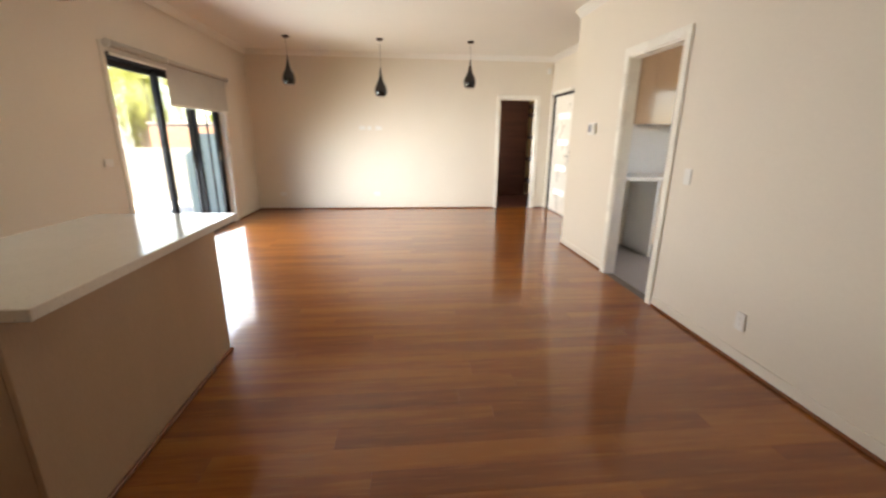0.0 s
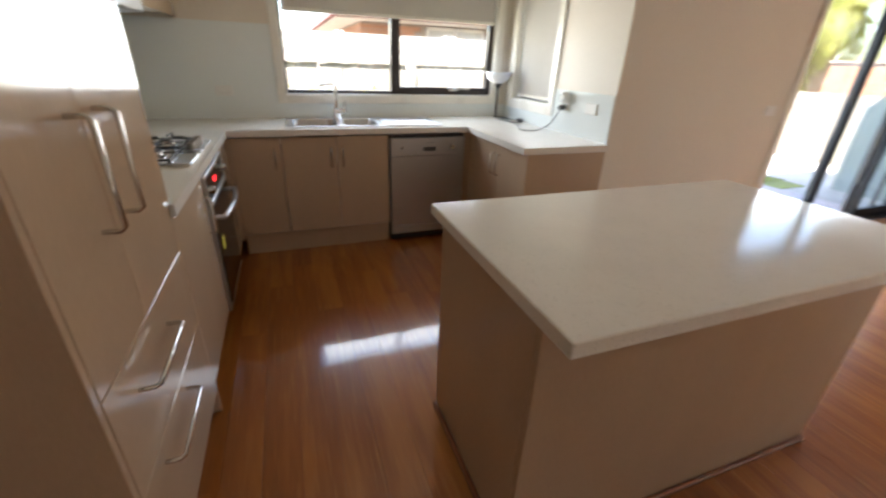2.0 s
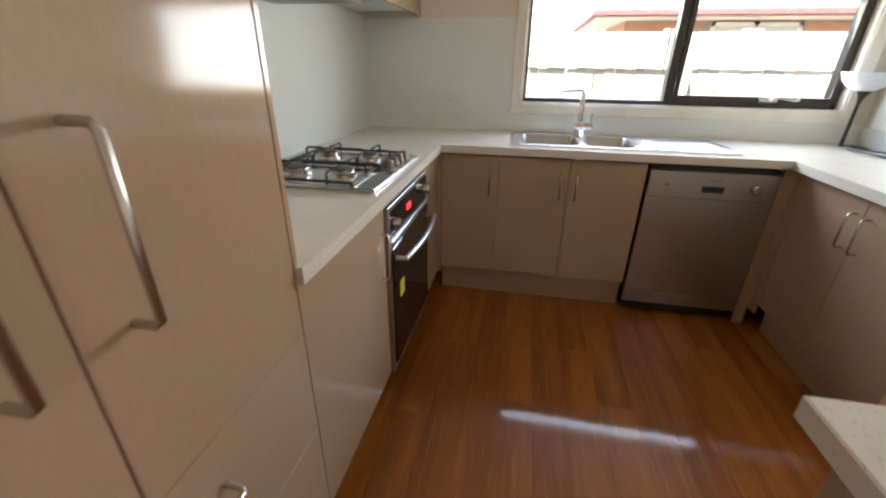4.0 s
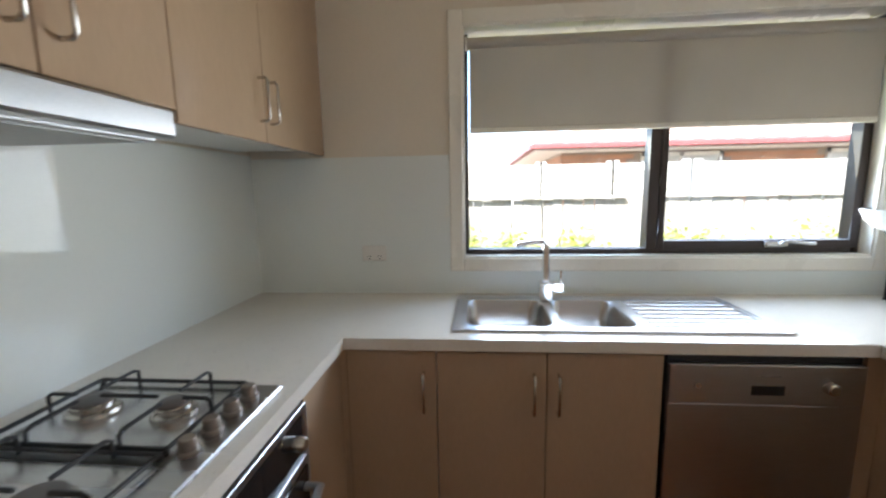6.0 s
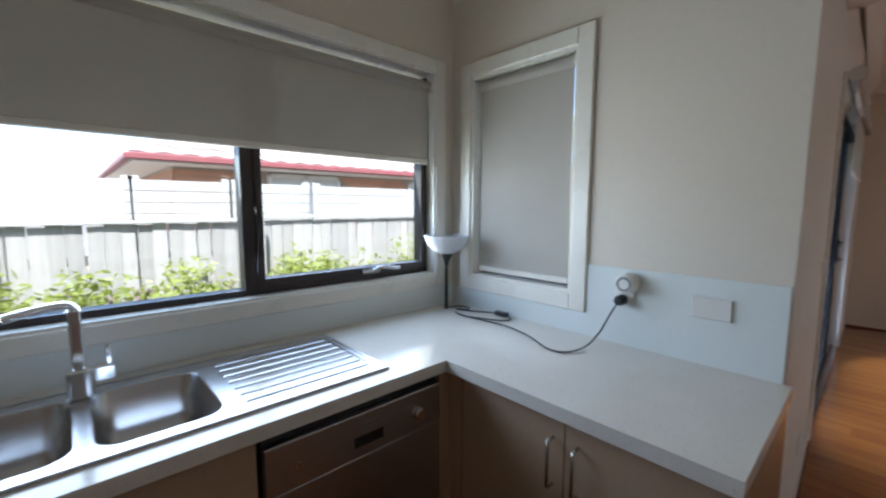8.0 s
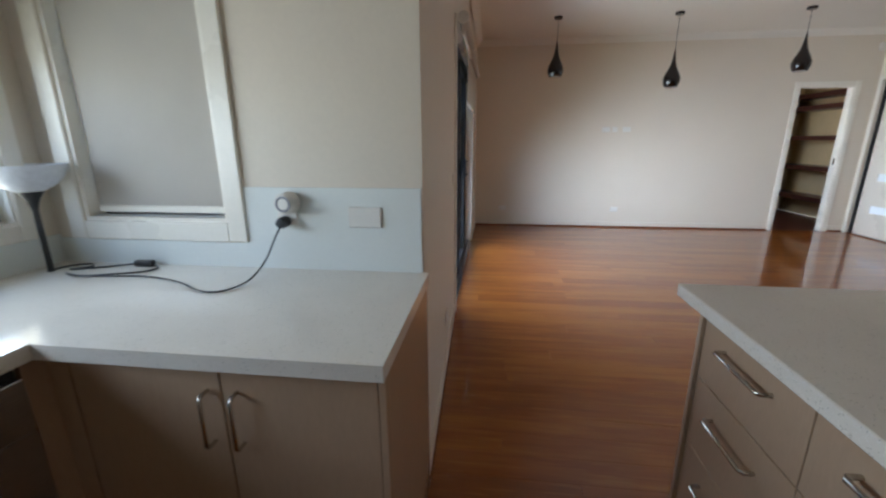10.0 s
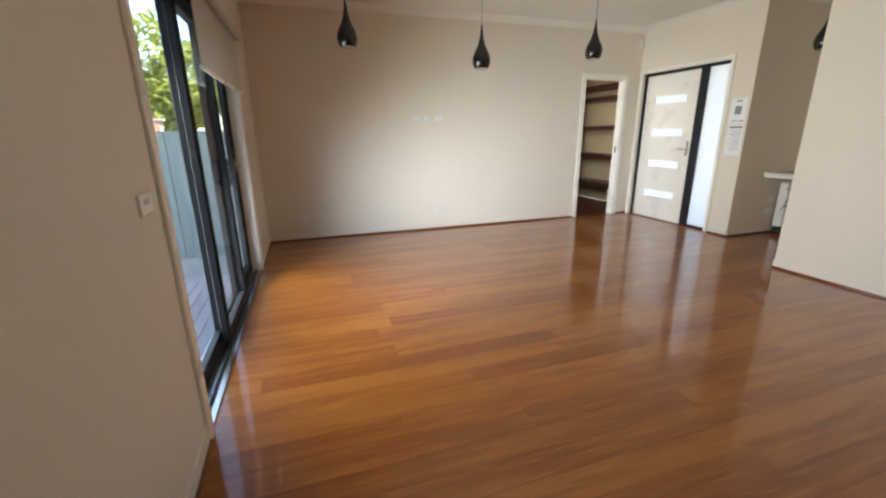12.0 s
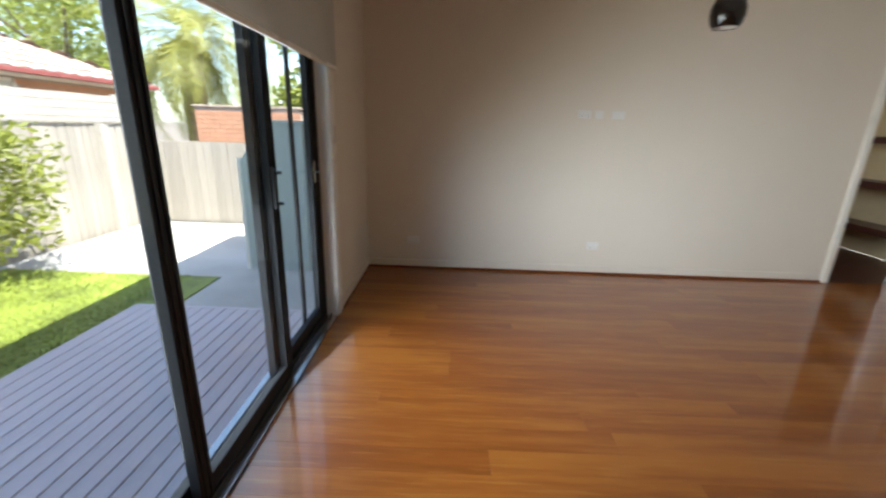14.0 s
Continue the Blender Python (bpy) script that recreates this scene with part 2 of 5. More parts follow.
def speckled_stone():
    """Cream engineered stone with small dark and light chips."""
    m = material("engineered_stone", (0.75, 0.70, 0.62), 0.13, var=0.02, scale=8, fine=120, spec=0.5, rough_var=0.03)
    n, l = m.node_tree.nodes, m.node_tree.links
    b = n["Principled BSDF"]
    old = b.inputs["Base Color"].links[0].from_socket
    for scale, cut, tone in ((170, 0.17, (0.49, 0.45, 0.39)), (260, 0.16, (0.86, 0.84, 0.80))):
        v = n.new("ShaderNodeTexVoronoi")
        v.inputs["Scale"].default_value = scale
        v.inputs["Randomness"].default_value = 1
        tc = n.new("ShaderNodeTexCoord")
        l.new(tc.outputs["Object"], v.inputs["Vector"])
        less, sep, pick, both = n.new("ShaderNodeMath"), n.new("ShaderNodeSeparateColor"), n.new("ShaderNodeMath"), n.new("ShaderNodeMath")
        less.operation, pick.operation, both.operation = "LESS_THAN", "GREATER_THAN", "MULTIPLY"
        less.inputs[1].default_value, pick.inputs[1].default_value = cut * 1.5, 0.80
        l.new(v.outputs["Distance"], less.inputs[0])
        l.new(v.outputs["Color"], sep.inputs[0])
        l.new(sep.outputs[0], pick.inputs[0])
        l.new(less.outputs[0], both.inputs[0])
        l.new(pick.outputs[0], both.inputs[1])
        mx = n.new("ShaderNodeMix")
        mx.data_type = "RGBA"
        l.new(both.outputs[0], mx.inputs[0])
        l.new(old, mx.inputs[6])
        mx.inputs[7].default_value = (*tone, 1)
        old = mx.outputs[2]
    l.new(old, b.inputs["Base Color"])
    return m


STONE = speckled_stone()


def floor_wood():
    """Strand-woven reddish boards under a gloss finish; each board has its own tone and grain."""
    m = bpy.data.materials.new("floor_wood")
    m.use_nodes = True
    n, l = m.node_tree.nodes, m.node_tree.links
    b = n["Principled BSDF"]
    tc, info, off, mp = n.new("ShaderNodeTexCoord"), n.new("ShaderNodeObjectInfo"), n.new("ShaderNodeVectorMath"), n.new("ShaderNodeMapping")
    off.operation = "ADD"
    comb = n.new("ShaderNodeCombineXYZ")
    sc = n.new("ShaderNodeMath")
    sc.operation = "MULTIPLY"
    sc.inputs[1].default_value = 57.0
    l.new(info.outputs["Random"], sc.inputs[0])
    l.new(sc.outputs[0], comb.inputs[0])
    l.new(sc.outputs[0], comb.inputs[1])
    l.new(tc.outputs["Object"], off.inputs[0])
    l.new(comb.outputs[0], off.inputs[1])
    mp.inputs["Scale"].default_value = (1.1, 11, 1)
    l.new(off.outputs[0], mp.inputs[0])
    grain, fleck = n.new("ShaderNodeTexNoise"), n.new("ShaderNodeTexNoise")
    grain.inputs["Scale"].default_value, grain.inputs["Detail"].default_value = 1.0, 5
    fleck.inputs["Scale"].default_value, fleck.inputs["Detail"].default_value = 5.0, 6
    l.new(mp.outputs[0], grain.inputs["Vector"])
    l.new(mp.outputs[0], fleck.inputs["Vector"])
    a = n.new("ShaderNodeMath")
    a.operation = "MULTIPLY_ADD"
    a.inputs[1].default_value = 0.32
    l.new(fleck.outputs["Fac"], a.inputs[0])
    l.new(grain.outputs["Fac"], a.inputs[2])
    c = n.new("ShaderNodeMath")
    c.operation = "MULTIPLY_ADD"
    c.inputs[1].default_value = 0.33
    l.new(info.outputs["Random"], c.inputs[0])
    l.new(a.outputs[0], c.inputs[2])
    ramp = n.new("ShaderNodeValToRGB")
    ramp.color_ramp.elements[0].position, ramp.color_ramp.elements[1].position = 0.40, 1.15
    ramp.color_ramp.elements[0].color = (0.185, 0.047, 0.008, 1)
    ramp.color_ramp.elements[1].color = (0.37, 0.126, 0.020, 1)
    mid = ramp.color_ramp.elements.new(0.78)
    mid.color = (0.275, 0.081, 0.013, 1)
    l.new(c.outputs[0], ramp.inputs[0])
    # pale yellow strands pressed between the darker ones
    mp2, strand, cut, blend = n.new("ShaderNodeMapping"), n.new("ShaderNodeTexNoise"), n.new("ShaderNodeMapRange"), n.new("ShaderNodeMix")
    mp2.inputs["Scale"].default_value = (3.5, 60, 1)
    strand.inputs["Scale"].default_value, strand.inputs["Detail"].default_value = 1.0, 3
    cut.inputs["From Min"].default_value, cut.inputs["From Max"].default_value = 0.56, 0.72
    cut.inputs["To Min"].default_value, cut.inputs["To Max"].default_value = 0.0, 0.40
    blend.data_type = "RGBA"
    blend.inputs[7].default_value = (0.47, 0.205, 0.045, 1)
    l.new(off.outputs[0], mp2.inputs[0])
    l.new(mp2.outputs[0], strand.inputs["Vector"])
    l.new(strand.outputs["Fac"], cut.inputs["Value"])
    l.new(cut.outputs[0], blend.inputs[0])
    l.new(ramp.outputs[0], blend.inputs[6])
    l.new(blend.outputs[2], b.inputs["Base Color"])
    b.inputs["Roughness"].default_value = 0.3
    b.inputs["Coat Weight"].default_value, b.inputs["Coat Roughness"].default_value = 0.85, 0.07
    b.inputs["Specular IOR Level"].default_value = 0.2
    wob = n.new("ShaderNodeTexNoise")
    wob.inputs["Scale"].default_value = 7
    l.new(tc.outputs["Object"], wob.inputs["Vector"])
    bp = n.new("ShaderNodeBump")
    bp.inputs["Strength"].default_value, bp.inputs["Distance"].default_value = 0.06, 0.01
    l.new(wob.outputs["Fac"], bp.inputs["Height"])
    l.new(bp.outputs[0], b.inputs["Coat Normal"])
    l.new(bp.outputs[0], b.inputs["Normal"])
    return m


FLOOR = floor_wood()
DECK = material("deck_boards", (0.50, 0.44, 0.45), 0.6, var=0.12, scale=3, fine=40, stretch=(6, 0.6, 1), bump=0.3, bump_scale=60, per_object=0.3)
GRASS = material("grass_blades", (0.17, 0.21, 0.03), 0.6, var=0.35, scale=2, fine=30)
SOIL = material("ground_soil", (0.16, 0.13, 0.10), 0.9, var=0.25, scale=2, fine=40, bump=0.6, bump_scale=60)
CONCRETE = material("aggregate_concrete", (0.42, 0.40, 0.365), 0.85, var=0.14, scale=2, fine=90, bump=0.6, bump_scale=120)
PALING = material("weathered_paling", (0.31, 0.275, 0.23), 0.85, var=0.2, scale=3, fine=30, stretch=(8, 8, 0.7), bump=0.5, bump_scale=40, per_object=0.45)
PALE_TIMBER = material("pale_timber", (0.36, 0.33, 0.285), 0.85, var=0.15, scale=3, fine=30, stretch=(6, 0.7, 6), bump=0.4, bump_scale=40, per_object=0.3)
COLORBOND = material("green_grey_sheet_steel", (0.36, 0.40, 0.375), 0.5, var=0.05, scale=2, fine=60)
BRICK = material("orange_brick", (0.45, 0.23, 0.135), 0.85, var=0.2, scale=4, fine=60, bump=0.5, bump_scale=80, per_object=0.5)
MORTAR = material("mortar", (0.36, 0.29, 0.23), 0.9, var=0.12, bump=0.4, bump_scale=120)
TILE_ROOF = material("concrete_roof_tile", (0.34, 0.25, 0.20), 0.8, var=0.16, scale=2, fine=30, bump=0.3, bump_scale=50, per_object=0.3)
RED_GUTTER = material("red_gutter", (0.22, 0.06, 0.05), 0.5, var=0.08)
EAVE_WHITE = material("eave_lining", (0.72, 0.68, 0.6), 0.6, var=0.03)
LEAF = leaf_stuff("shrub_leaf", (0.21, 0.23, 0.04), var=0.25, scale=8, fine=50, per_object=0.3)
LEAF_FAR = leaf_stuff("tree_leaf", (0.23, 0.26, 0.06), var=0.28, scale=1.5, fine=10)
PALM_LEAF = leaf_stuff("palm_leaflet", (0.27, 0.27, 0.07), var=0.3, scale=2, fine=10)
BARK = material("bark", (0.14, 0.10, 0.07), 0.9, var=0.25, scale=5, fine=30, bump=0.8, bump_scale=30)
TILE_GREY = material("floor_tile", (0.28, 0.25, 0.22), 0.35, var=0.06, scale=3, fine=40)

# ---- structure ----
CEIL_Z = 2.78
XL, XR, YF = -2.9, 1.91, 8.0          # living: window wall, passage wall, far wall
KX, KY0, KY1 = -4.28, -0.22, 2.69     # kitchen: sink wall, hob wall, return wall
NX, NY0, NY1, NXB, LX = 2.62, 5.18, 6.22, 3.64, 4.1   # entry wall, study nook
BACK = -2.6

structure("floor_base", boxes((-4.42, 4.4, BACK - 0.1, 2.8, -0.16, -0.014), (-3.04, 4.4, 2.8, 8.05, -0.16, -0.014)), SOIL, "concrete slab under the floorboards", "floor")
structure("ceiling", boxes((-4.44, 4.4, BACK - 0.1, 2.82, CEIL_Z, CEIL_Z + 0.15), (-3.06, 4.4, 2.82, 8.1, CEIL_Z, CEIL_Z + 0.15)), CEIL, "off-white painted plasterboard ceiling", "ceiling")

# window wall of the living room, opening for the sliding door
SY0, SY1, SZ = 4.42, 6.90, 2.12
structure("wall_west", boxes((XL - 0.16, XL, SY0 - 0.06, SY0, -0.15, CEIL_Z), (XL - 0.16, XL, SY1, YF + 0.1, -0.15, CEIL_Z), (XL - 0.16, XL, SY0, SY1, SZ, CEIL_Z)),
          PAINT, "cream painted wall beside the sliding door", "wall")
bm = bmesh.new()
prism(bm, [(XL - 0.16, KY1), (XL + 0.05, KY1), (XL, SY0 - 0.06), (XL - 0.16, SY0 - 0.06)], -0.15, CEIL_Z)
structure("wall_west_return", bm, PAINT, "cream painted wall between kitchen and sliding door", "wall")
# far wall with the store doorway
AX0, AX1, AZ = 1.645, 2.345, 2.06
structure("wall_north", boxes((XL, AX0, YF, YF + 0.1, 0, CEIL_Z), (AX1, NX + 0.2, YF, YF + 0.1, 0, CEIL_Z), (AX0, AX1, YF, YF + 0.1, AZ, CEIL_Z)),
          PAINT, "cream painted feature wall of the living room", "wall")
# entry wall with the front door set
FY0, FY1, FZ = 6.54, 7.92, 2.13
structure("wall_entry", boxes((NX, NX + 0.18, NY1, FY0, 0, CEIL_Z), (NX, NX + 0.18, FY1, YF, 0, CEIL_Z), (NX, NX + 0.18, FY0, FY1, FZ, CEIL_Z), (NX + 0.18, NXB + 0.1, NY1, NY1 + 0.1, 0, CEIL_Z)),
          PAINT, "cream painted wall round the front door", "wall")
# passage wall with the laundry doorway, and the nook behind it
LY0, LY1, LZ = 3.185, 3.955, 2.09
structure("wall_east", boxes((XR, XR + 0.1, BACK, LY0, 0, CEIL_Z), (XR, XR + 0.1, LY1, NY0, 0, CEIL_Z), (XR, XR + 0.1, LY0, LY1, LZ, CEIL_Z), (XR + 0.1, NXB + 0.1, NY0 - 0.1, NY0, 0, CEIL_Z),
                             (NXB, NXB + 0.1, NY0, NY1, 0, CEIL_Z)), PAINT, "cream painted passage wall with a doorway", "wall")
# unseen window gap assumed in the east wall, to light the laundry
structure("wall_laundry", boxes((LX - 0.2, LX - 0.1, 2.0, 2.6, 0, CEIL_Z), (LX - 0.2, LX - 0.1, 3.9, NY0 - 0.1, 0, CEIL_Z), (LX - 0.2, LX - 0.1, 2.6, 3.9, 0, 0.9), (LX - 0.2, LX - 0.1, 2.6, 3.9, 2.1, CEIL_Z), (XR + 0.1, LX - 0.2, 2.0, 2.1, 0, CEIL_Z)), PAINT, "painted laundry walls", "wall")
structure("floor_laundry", boxes((XR + 0.1, LX - 0.1, 2.0, NY0 - 0.1, -0.012, -0.002)), TILE_GREY, "grey tiled laundry floor", "floor")
structure("wall_south", boxes((-0.95, XR + 0.1, BACK - 0.1, BACK, 0, CEIL_Z)), PAINT, "painted wall at the end of the passage", "wall")
structure("wall_hob", boxes((KX - 0.16, -0.95, KY0 - 0.1, KY0, 0, CEIL_Z), (-1.05, -0.95, BACK, KY0 - 0.1, 0, CEIL_Z)), PAINT, "cream painted wall behind the cooktop", "wall")
# kitchen window wall and return wall
WY0, WY1, WZ0, WZ1 = 0.79, 2.56, 1.07, 2.095
structure("wall_sink", boxes((KX - 0.16, KX, KY0, WY0, -0.15, CEIL_Z), (KX - 0.16, KX, WY1, KY1 + 0.13, -0.15, CEIL_Z), (KX - 0.16, KX, WY0, WY1, -0.15, WZ0), (KX - 0.16, KX, WY0, WY1, WZ1, CEIL_Z)),
          PAINT, "cream painted wall round the kitchen window", "wall")
RX0, RX1, RZ0, RZ1 = -4.14, -3.56, 1.065, 2.065
structure("wall_return", boxes((KX, RX0, KY1, KY1 + 0.13, -0.15, CEIL_Z), (RX1, XL - 0.16, KY1, KY1 + 0.13, -0.15, CEIL_Z), (RX0, RX1, KY1, KY1 + 0.13, -0.15, RZ0), (RX0, RX1, KY1, KY1 + 0.13, RZ1, CEIL_Z)), PAINT, "cream painted return wall with a small window", "wall")
# outside skin, closed roof over all, eaves
structure("roof_cover", boxes((-4.5, 4.5, BACK - 0.6, 2.95, CEIL_Z + 0.16, CEIL_Z + 0.3), (-3.45, 4.5, 2.95, 6.4, CEIL_Z + 0.16, CEIL_Z + 0.3), (-3.45, 3.3, 6.4, 8.4, CEIL_Z + 0.16, CEIL_Z + 0.3)), EAVE_WHITE, "flat eave lining and roof of the house", "roof")
structure("eave_kitchen", boxes((-4.92, -4.445, BACK - 0.4, 2.95, 2.19, 2.27)), EAVE_WHITE, "cream eave lining over the kitchen window", "eave")
structure("fascia", boxes((-3.47, -3.45, 2.95, 8.4, CEIL_Z + 0.0, CEIL_Z + 0.3)), BLACK_AL, "dark fascia and gutter edge", "trim")


def cornice(name, pts, inward):
    """A coved strip along a run of wall."""
    bm = bmesh.new()
    (x0, y0), (x1, y1) = pts
    nx, ny = inward
    prof = ((0, 0.075), (0.012, 0.07), (0.03, 0.04), (0.058, 0.018), (0.072, 0.012), (0.075, 0.0), (0, 0))
    ra = [bm.verts.new((x0 + nx * d, y0 + ny * d, CEIL_Z - h)) for d, h in prof]
    rb = [bm.verts.new((x1 + nx * d, y1 + ny * d, CEIL_Z - h)) for d, h in prof]
    for i in range(len(prof) - 1):
        bm.faces.new((ra[i], ra[i + 1], rb[i + 1], rb[i]))
    bmesh.ops.recalc_face_normals(bm, faces=bm.faces)
    return structure(name, bm, CEIL, "off-white coved cornice", "cornice", smooth=50)


cornice("cornice_1", ((XL + 0.05, KY1), (XL, YF)), (1, 0))
cornice("cornice_2", ((XL, YF), (NX, YF)), (0, -1))
cornice("cornice_3", ((NX, NY1), (NX, YF)), (-1, 0))
cornice("cornice_4", ((XR, BACK), (XR, NY0)), (-1, 0))
cornice("cornice_5", ((KX, KY0), (KX, KY1)), (1, 0))
cornice("cornice_6", ((KX, KY1), (XL, KY1)), (0, -1))
cornice("cornice_7", ((NX, NY1), (NXB, NY1)), (0, -1))
cornice("cornice_8", ((XR, NY0), (NXB, NY0)), (0, 1))

# skirting and floor quad
def skirting(n, x0, y0, x1, y1, nx, ny):
    a, b = min(x0, x1), max(x0, x1)
    c, d = min(y0, y1), max(y0, y1)
    def band(t, lo, hi):
        return (min(a, a + nx * t), max(b, b + nx * t), min(c, c + ny * t), max(d, d + ny * t), lo, hi)
    structure(f"skirting_{n}", boxes(band(0.010, 0.022, 0.088), bevel=0.002), SKIRT, "cream painted skirting", "skirting")
    structure(f"floor_quad_{n}", boxes(band(0.018, 0.0, 0.022), bevel=0.006), QUAD, "red-brown timber quad moulding", "moulding")


for nm, t, z0, z1, mt, lb in (("skirting_1", 0.010, 0.022, 0.088, SKIRT, "cream painted skirting"), ("floor_quad_1", 0.018, 0.0, 0.022, QUAD, "red-brown timber quad moulding")):
    bm = bmesh.new()
    prism(bm, [(XL + 0.05, KY1), (XL + 0.05 + t, KY1), (XL + t, SY0 - 0.065), (XL, SY0 - 0.065)], z0, z1)
    structure(nm, bm, mt, lb, "skirting")
skirting(2, XL, SY1 + 0.02, XL, YF, 1, 0)
skirting(3, XL, YF, AX0 - 0.07, YF, 0, -1)
skirting(4, AX1 + 0.07, YF, NX, YF, 0, -1)
skirting(5, NX, NY1, NX, FY0 - 0.06, -1, 0)
skirting(6, NX, NY1, NXB, NY1, 0, -1)
skirting(7, XR, BACK, XR, LY0 - 0.08, -1, 0)
skirting(8, XR, LY1 + 0.08, XR, NY0, -1, 0)
skirting(9, XR, NY0, NXB, NY0, 0, 1)
skirting(10, -1.44, KY0, -0.95, KY0, 0, 1)


def architrave(n, axis, at, side, u0, u1, z1, w=0.067, t=0.016, z0=0.0, sill=False):
    """Three or four flat boards round an opening; axis is the wall's normal."""
    rows = [(u0 - w, u0, z0, z1 + w), (u1, u1 + w, z0, z1 + w), (u0, u1, z1, z1 + w)]
    if sill:
        rows[0] = (u0 - w, u0, z0 - w, z1 + w)
        rows[1] = (u1, u1 + w, z0 - w, z1 + w)
        rows.append((u0, u1, z0 - w, z0))
    bm = bmesh.new()
    lo, hi = min(at, at + side * t), max(at, at + side * t)
    for a, b, c, d in rows:
        if axis == "x":
            box(bm, lo, hi, a, b, c, d, bevel=0.004)
        else:
            box(bm, a, b, lo, hi, c, d, bevel=0.004)
    return structure(f"architrave_{n}", bm, TRIM, "cream enamel timber architrave", "architrave")


def lining(n, axis, d0, d1, u0, u1, z0, z1, sill=False, t=0.014, mat=None):
    """Jamb boards inside an opening through a wall from depth d0 to d1."""
    rows = [(u0, u0 + t, z0, z1), (u1 - t, u1, z0, z1), (u0 + t, u1 - t, z1 - t, z1)]
    if sill:
        rows.append((u0 + t, u1 - t, z0, z0 + t))
    bm = bmesh.new()
    for a, b, c, d in rows:
        if axis == "x":
            box(bm, d0, d1, a, b, c, d)
        else:
            box(bm, a, b, d0, d1, c, d)
    return structure(f"jamb_{n}", bm, mat or TRIM, "cream enamel door or window jamb", "jamb")


architrave(1, "y", YF, -1, AX0, AX1, AZ)
lining(1, "y", YF - 0.004, YF + 0.104, AX0, AX1, 0, AZ)
architrave(2, "x", XR, -1, LY0, LY1, LZ, w=0.075)
lining(2, "x", XR - 0.004, XR + 0.104, LY0, LY1, 0, LZ)
architrave(3, "x", NX, -1, FY0, FY1, FZ, w=0.05)
architrave(4, "x", KX, 1, WY0, WY1, WZ1, w=0.062, z0=WZ0, sill=True)
lining(4, "x", KX - 0.125, KX + 0.004, WY0, WY1, WZ0, WZ1, sill=True, t=0.008)
architrave(5, "y", KY1, -1, RX0, RX1, RZ1, w=0.07, z0=RZ0, sill=True)
lining(5, "y", KY1 - 0.004, KY1 + 0.11, RX0, RX1, RZ0, RZ1, sill=True)
architrave(6, "x", XL, 1, SY0, SY1, SZ, w=0.06)
lining(6, "x", XL - 0.155, XL + 0.004, SY0, SY1, 0, SZ)

# ---- sliding door set of the living room ----
def sliding_door():
    set_ = tagged(thing("door_sliding", (XL - 0.1, (SY0 + SY1) / 2, 0), "black aluminium sliding glass door onto the deck", "sliding door"), kind="structure")
    y0, y1 = SY0 + 0.014, SY1 - 0.014
    top = SZ - 0.014
    part("outer_frame", boxes((-3.05, -2.93, y0, y0 + 0.04, 0, top), (-3.05, -2.985, y1 - 0.04, y1, 0, top), (-3.05, -2.93, y0 + 0.04, y1 - 0.04, top - 0.05, top)), BLACK_AL, set_)
    part("sill_plate", boxes((-3.09, -2.90, y0 + 0.04, y1 - 0.04, 0.0, 0.012)), SATIN, set_, "grey aluminium sill")
    part("sill_track", boxes((-3.045, -3.035, y0 + 0.04, y1 - 0.04, 0.012, 0.03), (-2.995, -2.985, y0 + 0.04, y1 - 0.04, 0.012, 0.03), (-2.945, -2.937, y0 + 0.04, y1 - 0.04, 0.012, 0.03)), BLACK_AL, set_)
    # leaves: (y0, y1, depth)
    for a, b, x in ((y0 + 0.04, 5.40, -3.015), (5.27, 6.12, -2.965), (6.02, y1 - 0.04, -3.015)):
        leaf = part("door_leaf", boxes((x - 0.02, x + 0.02, a, a + 0.072, 0.03, top - 0.05), (x - 0.02, x + 0.02, b - 0.072, b, 0.03, top - 0.05),
                                       (x - 0.02, x + 0.02, a + 0.072, b - 0.072, 0.03, 0.10), (x - 0.02, x + 0.02, a + 0.072, b - 0.072, top - 0.11, top - 0.05), bevel=0.003), BLACK_AL, set_)
        g = part("pane", boxes((x - 0.003, x + 0.003, a + 0.07, b - 0.07, 0.09, top - 0.1)), GLASS, leaf)
        g.visible_shadow = False
        for yy in (a + 0.02, a + 0.05, b - 0.05, b - 0.02):
            part("rib", boxes((x + 0.02, x + 0.026, yy - 0.004, yy + 0.004, 0.03, top - 0.05)), BLACK_AL, leaf)
    part("handle", boxes((-2.945, -2.925, 6.05, 6.075, 0.95, 1.15), (-2.93, -2.90, 6.055, 6.07, 0.97, 0.985), (-2.93, -2.90, 6.055, 6.07, 1.115, 1.13), bevel=0.003), BLACK_AL, set_)
    part("screen_stile", boxes((-3.052, -3.038, 6.58, 6.62, 0.03, top - 0.05), (-3.052, -3.038, 6.62, y1 - 0.04, 0.03, 0.07)), BLACK_AL, set_)
    h = bmesh.new()
    box(h, -2.993, -2.985, y1 - 0.10, y1 - 0.075, 0.98, 1.12, bevel=0.003)
    tube(h, [(-2.985, y1 - 0.09, 1.05), (-2.955, y1 - 0.09, 1.05), (-2.945, y1 - 0.13, 1.05)], 0.007)
    part("latch", h, SATIN, set_, "satin metal latch")


sliding_door()


